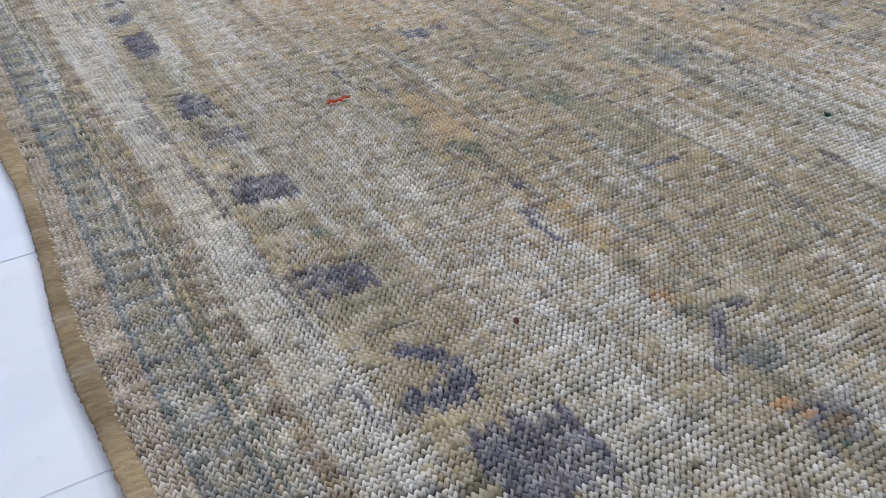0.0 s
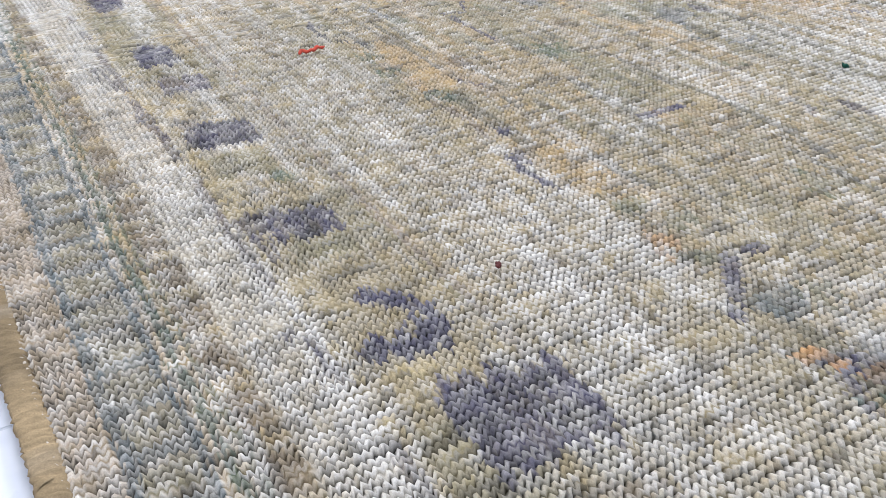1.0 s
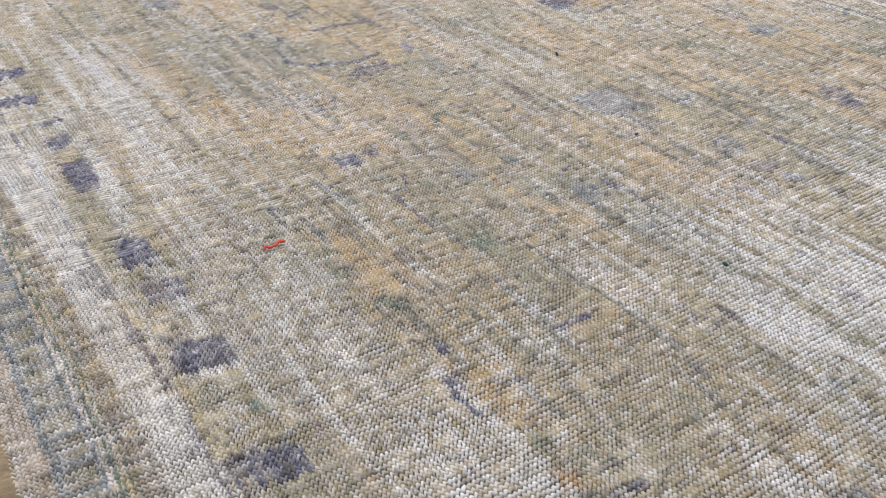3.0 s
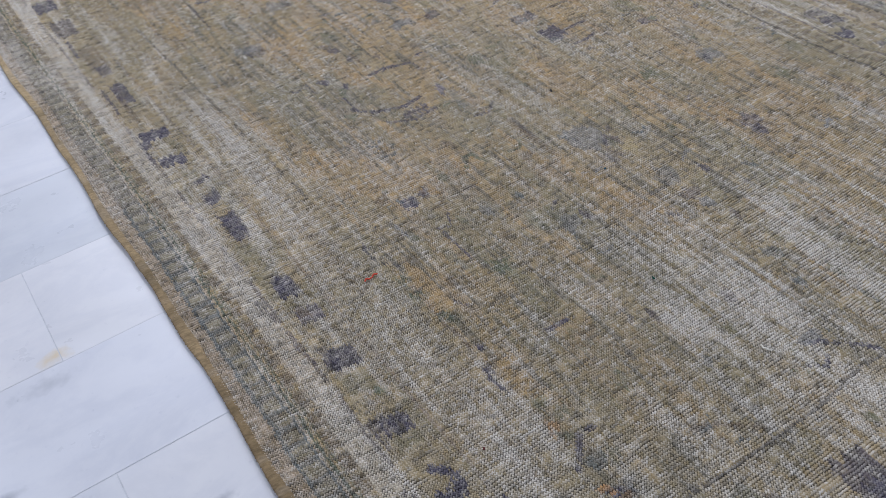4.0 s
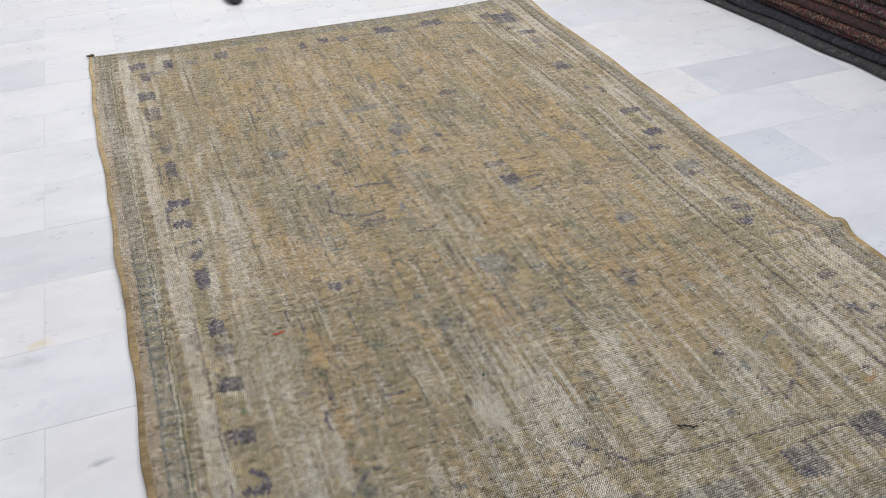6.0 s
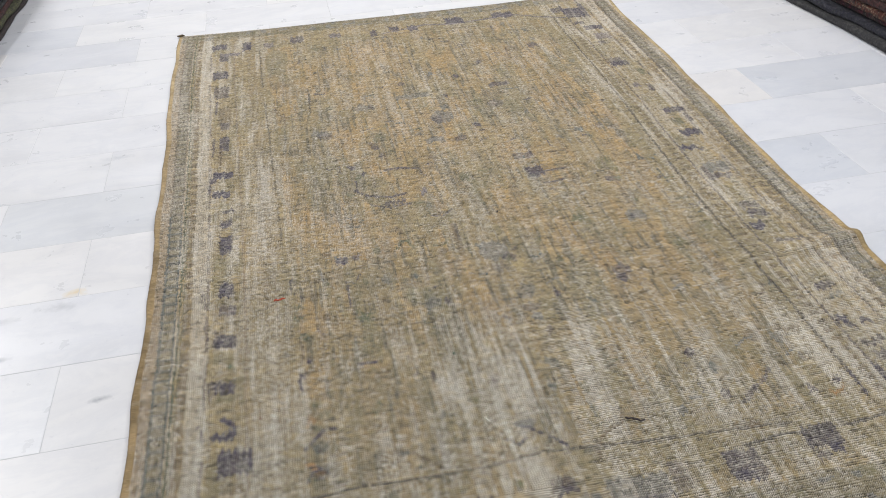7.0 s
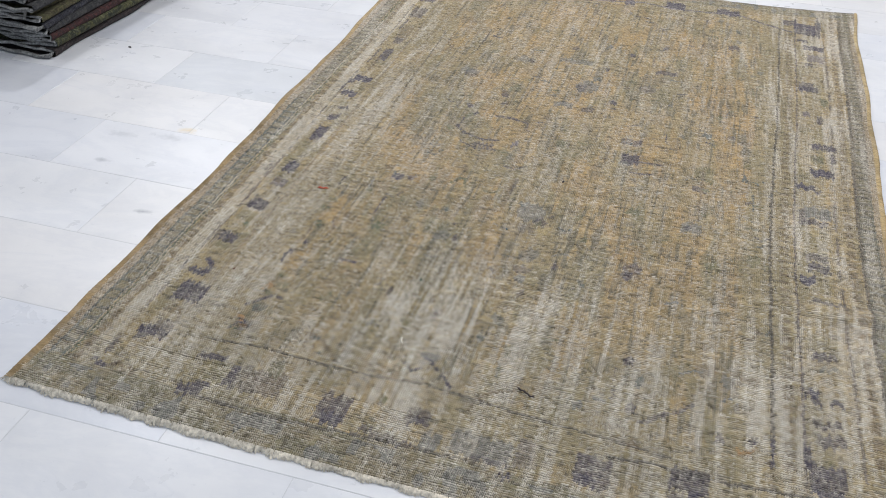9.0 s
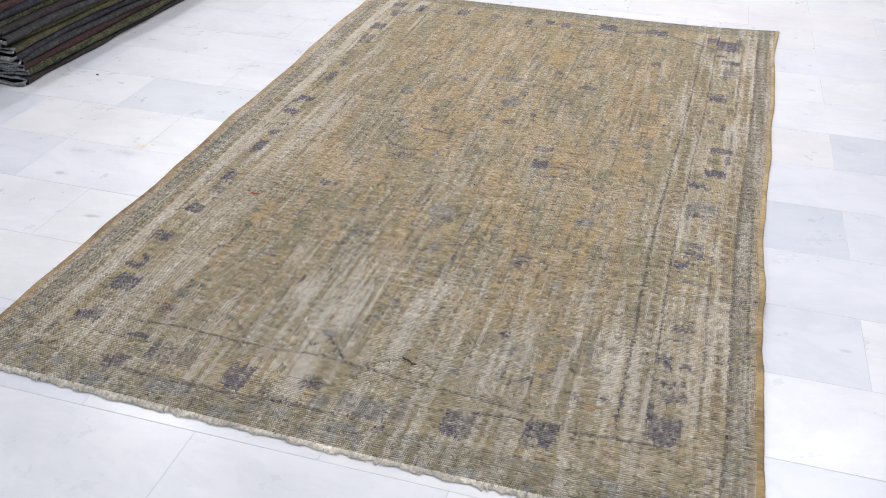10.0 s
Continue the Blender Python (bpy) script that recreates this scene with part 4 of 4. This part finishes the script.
def selvedge(side):
    """An overcast edge, flat and fuzzy, with the ripple of its wraps; the wool is paler at the far end."""
    rs = np.random.RandomState(70 + side)
    rings, sides = 1500, 10
    v = np.linspace(0.0, 1.0, rings)
    x, y = rug_place(np.full(rings, float(side)), v)
    wave = Lattice(71 + side)
    half = ((0.0100, 0.0095)[side] - 0.0022 * v) * (0.85 + 0.35 * wave(v * 40, v * 0)) + 0.0004 * np.sin(np.arange(rings) * 2.1)
    high = 0.0030 * (0.8 + 0.4 * wave(v * 60, v * 0 + 5)) + 0.0008 * np.sin(np.arange(rings) * 2.1)
    ang = np.linspace(0, 2 * math.pi, sides, endpoint=False)
    inward = 1 if side == 0 else -1
    cx = x + inward * 0.0085
    z = np.maximum(rug_height(x, y) - 0.0030, FLOOR_Z + high)
    rough = rs.normal(1, 0.045, (rings, sides))
    verts = np.stack([cx[:, None] + half[:, None] * np.cos(ang) * rough, y[:, None] + rs.normal(0, 0.0005, (rings, sides)), z[:, None] + high[:, None] * np.sin(ang) * rough], -1).reshape(-1, 3)
    a = np.arange((rings - 1) * sides)
    b = np.where(a % sides == sides - 1, a - sides + 1, a + 1)
    me = grid_mesh("selvedge", verts, np.stack([a, b, b + sides, a + sides], -1))
    near, far = (((0.25, 0.180, 0.095), (0.34, 0.262, 0.150)), ((0.31, 0.225, 0.110), (0.35, 0.275, 0.155)))[side]
    c = np.array(near) + (np.array(far) - np.array(near)) * np.clip((v - 0.25) / 0.6, 0, 1)[:, None]
    c = c * (0.70 + 0.55 * wave(v * 55, v * 0 + 9) + 0.22 * (wave(v * 320, v * 0 + 13) - 0.5))[:, None]
    worn = np.clip(wave(v * 130, v * 0 + 17) - 0.62, 0, 1)[:, None] * 0.35
    c = c + (np.array(CREAM) * 0.8 - c) * worn
    c = np.repeat(c[:, None, :], sides, 1) * rs.uniform(0.75, 1.2, (rings, sides, 1))
    rgba = np.ones((rings * sides, 4), np.float32)
    rgba[:, :3] = np.clip(c.reshape(-1, 3), 0, 1)
    me.attributes.new("dye", "FLOAT_COLOR", "POINT").data.foreach_set("color", rgba.ravel())
    return me


for side in (0, 1):
    link("selvedge", selvedge(side), WOOL, rug, "ochre overcast wool edge cord")


def fringe(end):
    """Short matted cotton warp ends."""
    rs = np.random.RandomState(3 + end)
    k = 2500
    u = np.sort(rs.uniform(0.002, 0.998, k))
    x, y = rug_place(u, np.full(k, float(end)))
    out = -1 if end == 0 else 1
    length = (0.004 + 0.009 * Lattice(91 + end)(u * 90, u * 0) * rs.uniform(0.2, 1.5, k)) * (1 if end == 0 else 0.8)
    sway = rs.normal(0, 0.006, k)
    half = rs.uniform(0.0012, 0.0030, k)
    steps = 4
    verts, quads = [], []
    for s in range(steps + 1):
        f = s / steps
        w = half * (1 - 0.6 * f)
        zz = (rug_height(x, y) - 0.003) * (1 - f) + (FLOOR_Z + 0.0015) * f + 0.003 * np.sin(f * 3.1) * rs.rand(k)
        mx, my = x + sway * f * f, y - out * 0.004 + out * (length + 0.004) * f
        verts.append(np.stack([np.stack([mx - w, my, zz], -1), np.stack([mx, my, zz + w * 1.2], -1), np.stack([mx + w, my, zz], -1)], 1))
    verts = np.stack(verts, 1)
    base = np.arange(k)[:, None] * (steps + 1) * 3
    for s in range(steps):
        for c in range(2):
            quads.append(base + np.array([s * 3 + c, s * 3 + c + 1, s * 3 + c + 4, s * 3 + c + 3]))
    return grid_mesh("fringe", verts.reshape(-1, 3), np.concatenate(quads))


for end in (0, 1):
    tagged(link("fringe", fringe(end), FRINGE, rug, "short matted cream cotton fringe"), kind="stuff")

# the bound far corner, a dark twist of wool
bm = bmesh.new()
for n in range(9):
    a = n * 0.7
    cx, cy = rug_place(np.array([0.0]), np.array([1.0]))
    m = Matrix.Translation((cx[0] + 0.008 + 0.010 * math.cos(a), cy[0] + 0.004 + 0.006 * math.sin(a), -0.005 + 0.0011 * n)) @ Matrix.Rotation(a, 4, "Z") @ Matrix.Diagonal((0.011, 0.0045, 0.004, 1))
    bmesh.ops.create_icosphere(bm, subdivisions=1, radius=1, matrix=m)
part("corner_tuft", bm, plain("dark_brown_wool", (0.15, 0.115, 0.070), 1.0, 0.4, 200, 0.5), rug, "dark brown twisted corner tuft", True)


# ---- loose bits lying on the rug ----
def lint(name, x, y, size, thick, colour, turns, seed, label, category):
    """A short curled thread: a thin tube along a wandering line."""
    rs = random.Random(seed)
    pts, a = [], rs.uniform(0, 6.28)
    px, py = x, y
    for n in range(14):
        pts.append(Vector((px, py, float(rug_height(np.array(px), np.array(py))) + 0.0005 + thick + 0.6 * thick * (1 + math.sin(n * 1.7 + seed)))))
        a += rs.uniform(-1, 1) * turns
        px, py = px + math.cos(a) * size / 13, py + math.sin(a) * size / 13
    bm = bmesh.new()
    rings = []
    for n, p in enumerate(pts):
        d = (pts[min(n + 1, 13)] - pts[max(n - 1, 0)]).normalized()
        side = d.cross(Vector((0, 0, 1))).normalized()
        up = side.cross(d)
        w = thick * (0.45 if n in (0, 13) else rs.uniform(0.8, 1.25))
        rings.append([bm.verts.new(p + side * (w * math.cos(k * math.pi / 3)) + up * (w * math.sin(k * math.pi / 3))) for k in range(6)])
    for r0, r1 in zip(rings, rings[1:]):
        for k in range(6):
            bm.faces.new((r0[k], r0[(k + 1) % 6], r1[(k + 1) % 6], r1[k]))
    for end in (rings[0][::-1], rings[-1]):
        bm.faces.new(end)
    return tagged(part(name, bm, plain(name + "_wool", colour, 1.0, 0.25, 300, 0.3), None, "", True), label, category)


lint("loose_thread", 0.328, 0.972, 0.036, 0.0017, (0.46, 0.060, 0.030), 0.8, 4, "short orange red wool thread lying on the rug", "thread")
lint("fluff", 0.289, 0.525, 0.008, 0.0014, (0.11, 0.03, 0.025), 1.2, 5, "small dark red wool fluff lying on the rug", "fluff")
lint("fluff", 0.754, 0.648, 0.007, 0.0018, (0.006, 0.05, 0.03), 1.4, 6, "small dark green wool fluff lying on the rug", "fluff")
lint("fluff", 0.905, 0.953, 0.007, 0.0016, (0.03, 0.09, 0.14), 1.2, 7, "small blue wool fluff lying on the rug", "fluff")
lint("fluff", 1.007, 1.261, 0.008, 0.0020, (0.02, 0.02, 0.025), 1.2, 8, "small black wool fluff lying on the rug", "fluff")
lint("fluff", 0.790, 0.400, 0.024, 0.0016, (0.70, 0.66, 0.56), 0.9, 9, "small cream wool fluff lying on the rug", "fluff")
lint("loose_thread", 1.120, 0.330, 0.046, 0.0022, (0.045, 0.036, 0.036), 0.35, 12, "short dark brown thread lying on the rug", "thread")

# ---- folded rugs in stacks ----
def rug_fabric(name, ground, second, third, scale):
    m, nt, bsdf = material(name)
    v = coords(nt, "Object", (1, 1, 1))
    a = noise_tex(nt, v, scale, 3, 0.6, 0.4)
    b = noise_tex(nt, coords(nt, "Object", (1.0, 1.6, 1.0)), scale * 1.9, 3, 0.6, 0.4)
    fibre = noise_tex(nt, coords(nt, "Object", (1.0, 1.0, 0.5)), 300, 4, 0.75)
    tuft = noise_tex(nt, v, 85, 3, 0.6)
    c = mix(nt, "MIX", ramp(nt, a, ((0.47, (0, 0, 0)), (0.57, (1, 1, 1)))), ground, second)
    c = mix(nt, "MIX", ramp(nt, b, ((0.54, (0, 0, 0)), (0.62, (1, 1, 1)))), c, third)
    c = mix(nt, "MULTIPLY", 1.0, c, ramp(nt, tuft, ((0.30, (0.40, 0.40, 0.40)), (0.65, (1.25, 1.25, 1.25)))))
    c = mix(nt, "MULTIPLY", 1.0, c, ramp(nt, fibre, ((0.25, (0.40, 0.40, 0.40)), (0.75, (1.30, 1.30, 1.30)))))
    nt.links.new(c, bsdf.inputs["Base Color"])
    bsdf.inputs["Roughness"].default_value = 1.0
    bump(nt, bsdf, tuft, 1.0, 0.006)
    return m


CHAR, NAVY, MOSS, MAROON = (0.034, 0.034, 0.036), (0.016, 0.016, 0.026), (0.080, 0.078, 0.032), (0.040, 0.014, 0.014)
FABRICS = [
    (rug_fabric("umber_wool", (0.030, 0.022, 0.022), (0.042, 0.030, 0.028), CHAR, 36), "dark umber brown wool rug folded in a stack"),
    (rug_fabric("moss_wool", (0.026, 0.029, 0.017), MOSS, (0.110, 0.110, 0.060), 40), "dark moss green patterned wool rug folded in a stack"),
    (rug_fabric("maroon_wool", MAROON, (0.030, 0.017, 0.017), (0.085, 0.028, 0.024), 36), "dark maroon wool rug folded in a stack"),
    (rug_fabric("charcoal_wool", CHAR, (0.060, 0.058, 0.056), (0.020, 0.020, 0.024), 44), "charcoal grey wool rug folded in a stack"),
    (rug_fabric("navy_wool", NAVY, (0.034, 0.034, 0.046), (0.055, 0.055, 0.058), 44), "dark navy wool rug folded in a stack"),
    (rug_fabric("olive_wool", (0.060, 0.052, 0.026), MOSS, (0.085, 0.072, 0.036), 36), "olive and khaki wool rug folded in a stack"),
    (rug_fabric("rust_wool", (0.085, 0.024, 0.016), (0.026, 0.016, 0.016), (0.22, 0.16, 0.11), 38), "rust red and khaki patterned wool rug folded in a stack"),
    (rug_fabric("plum_wool", (0.026, 0.016, 0.018), (0.085, 0.020, 0.032), (0.11, 0.10, 0.085), 34), "dark plum patterned wool rug folded in a stack"),
]
BACKING = plain("rug_back_grey", (0.23, 0.23, 0.225), 1.0, 0.6, 110, 0.8)


def folded_rug(x_face, lean, depth, y0, y1, z, thick, fabric, label, seed, facing):
    """One folded rug: a soft slab whose long face is a rounded fold; two leaves show at its end."""
    rs = np.random.RandomState(seed)
    leaf = thick / 2
    lay = Lattice(seed + 50)
    steps = 70
    t = np.linspace(0, 1, steps)
    y = y0 + (y1 - y0) * t
    wob = facing * lean * (y - y0) + 0.030 * (lay(y * 1.6, y * 0 + 3) - 0.5) + 0.018 * (lay(y * 6, y * 0 + 7) - 0.5)
    sag = 0.010 * (lay(y * 2.3, y * 0 + 11) - 0.5) + 0.005 * (lay(y * 8, y * 0 + 15) - 0.5)
    # profile of the fold: round towards the aisle, two leaves behind it
    prof = []
    for k in range(9):
        a = -math.pi / 2 + math.pi * k / 8
        prof.append((math.cos(a) * leaf * 0.95, leaf + math.sin(a) * leaf * 0.97))
    prof = [(-depth, 0.002)] + prof + [(-depth, thick - 0.002)]
    n = len(prof)
    verts = np.empty((steps, n, 3))
    for k, (px, pz) in enumerate(prof):
        verts[:, k, 0] = x_face + facing * (px + wob - leaf)
        verts[:, k, 1] = y
        verts[:, k, 2] = z + pz + sag * (0.3 + 0.7 * pz / thick)
    verts[:, :, 1] += np.linspace(0, 0.01, n)[None, :] * rs.uniform(-1, 1)
    a = np.arange((steps - 1) * n)
    b = np.where(a % n == n - 1, a - n + 1, a + 1)
    quads = np.stack([a, b, b + n, a + n], -1)
    ob = link("folded_rug", grid_mesh("folded_rug", verts.reshape(-1, 3), quads if facing < 0 else quads[:, ::-1]), fabric)
    tagged(ob, label, "rug", "stacked folded rugs")
    # the end: the two leaves' cut edges, joined by the fold, as a thick curled lip
    path = []
    for k in range(40):
        path.append((-depth + (depth - leaf) * k / 39, leaf * 0.5))
    for k in range(1, 8):
        ang = -math.pi / 2 + math.pi * k / 8
        path.append((math.cos(ang) * leaf * 0.5, leaf + math.sin(ang) * leaf * 0.5))
    for k in range(40):
        path.append((-leaf - (depth - leaf) * k / 39, leaf * 1.5))
    m = len(path)
    ring = 6
    vs2 = np.empty((m, ring, 3))
    one = lambda a, b: float(lay(np.array([a]), np.array([b]))[0]) - 0.5
    for k, (px, pz) in enumerate(path):
        upper = 9.0 if pz > leaf else 0.0
        w = leaf * (0.44 + 0.26 * one(px * 22, upper + 40))
        fray = 0.050 * one(px * 3.5, upper) + 0.026 * one(px * 23, upper + 20)
        hang = 0.30 * thick * one(px * 5.0, upper + 60) + 0.40 * thick * one(px * 26, upper + 80)
        for r in range(ring):
            ang = 2 * math.pi * r / ring
            vs2[k, r] = (x_face + facing * (px - leaf + wob[0]), y0 + min(0.004, fray - 0.010) + w * 1.5 * math.cos(ang), max(z + pz + hang + w * math.sin(ang) + sag[0] * pz / thick, FLOOR_Z + 0.001 + 0.001 * (r % 3)))
    a = np.arange((m - 1) * ring)
    b = np.where(a % ring == ring - 1, a - ring + 1, a + 1)
    link("cut_edge", grid_mesh("cut_edge", vs2.reshape(-1, 3), np.stack([a, b, b + ring, a + ring], -1)), BACKING, ob, "frayed grey rug end")
    return ob


def stack(x_face, lean, depth, y0, y1, order, facing, seed, thick=0.026, inset=()):
    rs = random.Random(seed)
    z = FLOOR_Z
    for n, kind in enumerate(order):
        fabric, label = FABRICS[kind]
        h = thick * rs.uniform(0.85, 1.2)
        back = rs.uniform(0.0, 0.020) + 0.004 * n + (0.035 if n in inset else 0.0)
        folded_rug(x_face - facing * back, lean, depth, y0 + rs.uniform(-0.02, 0.03) - 0.010 * n, y1 + rs.uniform(-0.2, 0.1), z, h, fabric, label, seed * 40 + n, facing)
        z += h


stack(-0.952, 0.02, 1.1, 1.525, 4.5, (0, 1, 2, 3, 4, 5, 5, 3, 0, 1, 4, 2, 3), 1, 2)
stack(2.94, -0.065, 1.1, -0.4, 4.3, (3, 4, 7, 6, 2, 6, 7, 6, 3, 6, 7, 0), -1, 3, 0.034, (1, 2))

# small dark rounded object, unidentified, on the floor beyond the rug, and a crumb beside the stack
bm = bmesh.new()
bmesh.ops.create_uvsphere(bm, u_segments=20, v_segments=10, radius=1)
bmesh.ops.transform(bm, matrix=Matrix.Translation((0.64, 3.78, FLOOR_Z + 0.022)) @ Matrix.Diagonal((0.05, 0.13, 0.03, 1)), verts=bm.verts)
for v in bm.verts:
    v.co.z = max(v.co.z, FLOOR_Z)
tagged(part("floor_object", bm, plain("object_black", (0.02, 0.02, 0.022), 0.5), None, "", True), "small black rounded unidentified object lying on the marble floor", "weight")
bm = bmesh.new()
bmesh.ops.create_icosphere(bm, subdivisions=2, radius=1, matrix=Matrix.Translation((-0.775, 1.693, FLOOR_Z + 0.002)) @ Matrix.Diagonal((0.007, 0.004, 0.003, 1)))
tagged(part("crumb", bm, plain("dark_crumb", (0.03, 0.025, 0.025), 0.9), None, "", True), "tiny dark crumb lying on the marble floor", "crumb")
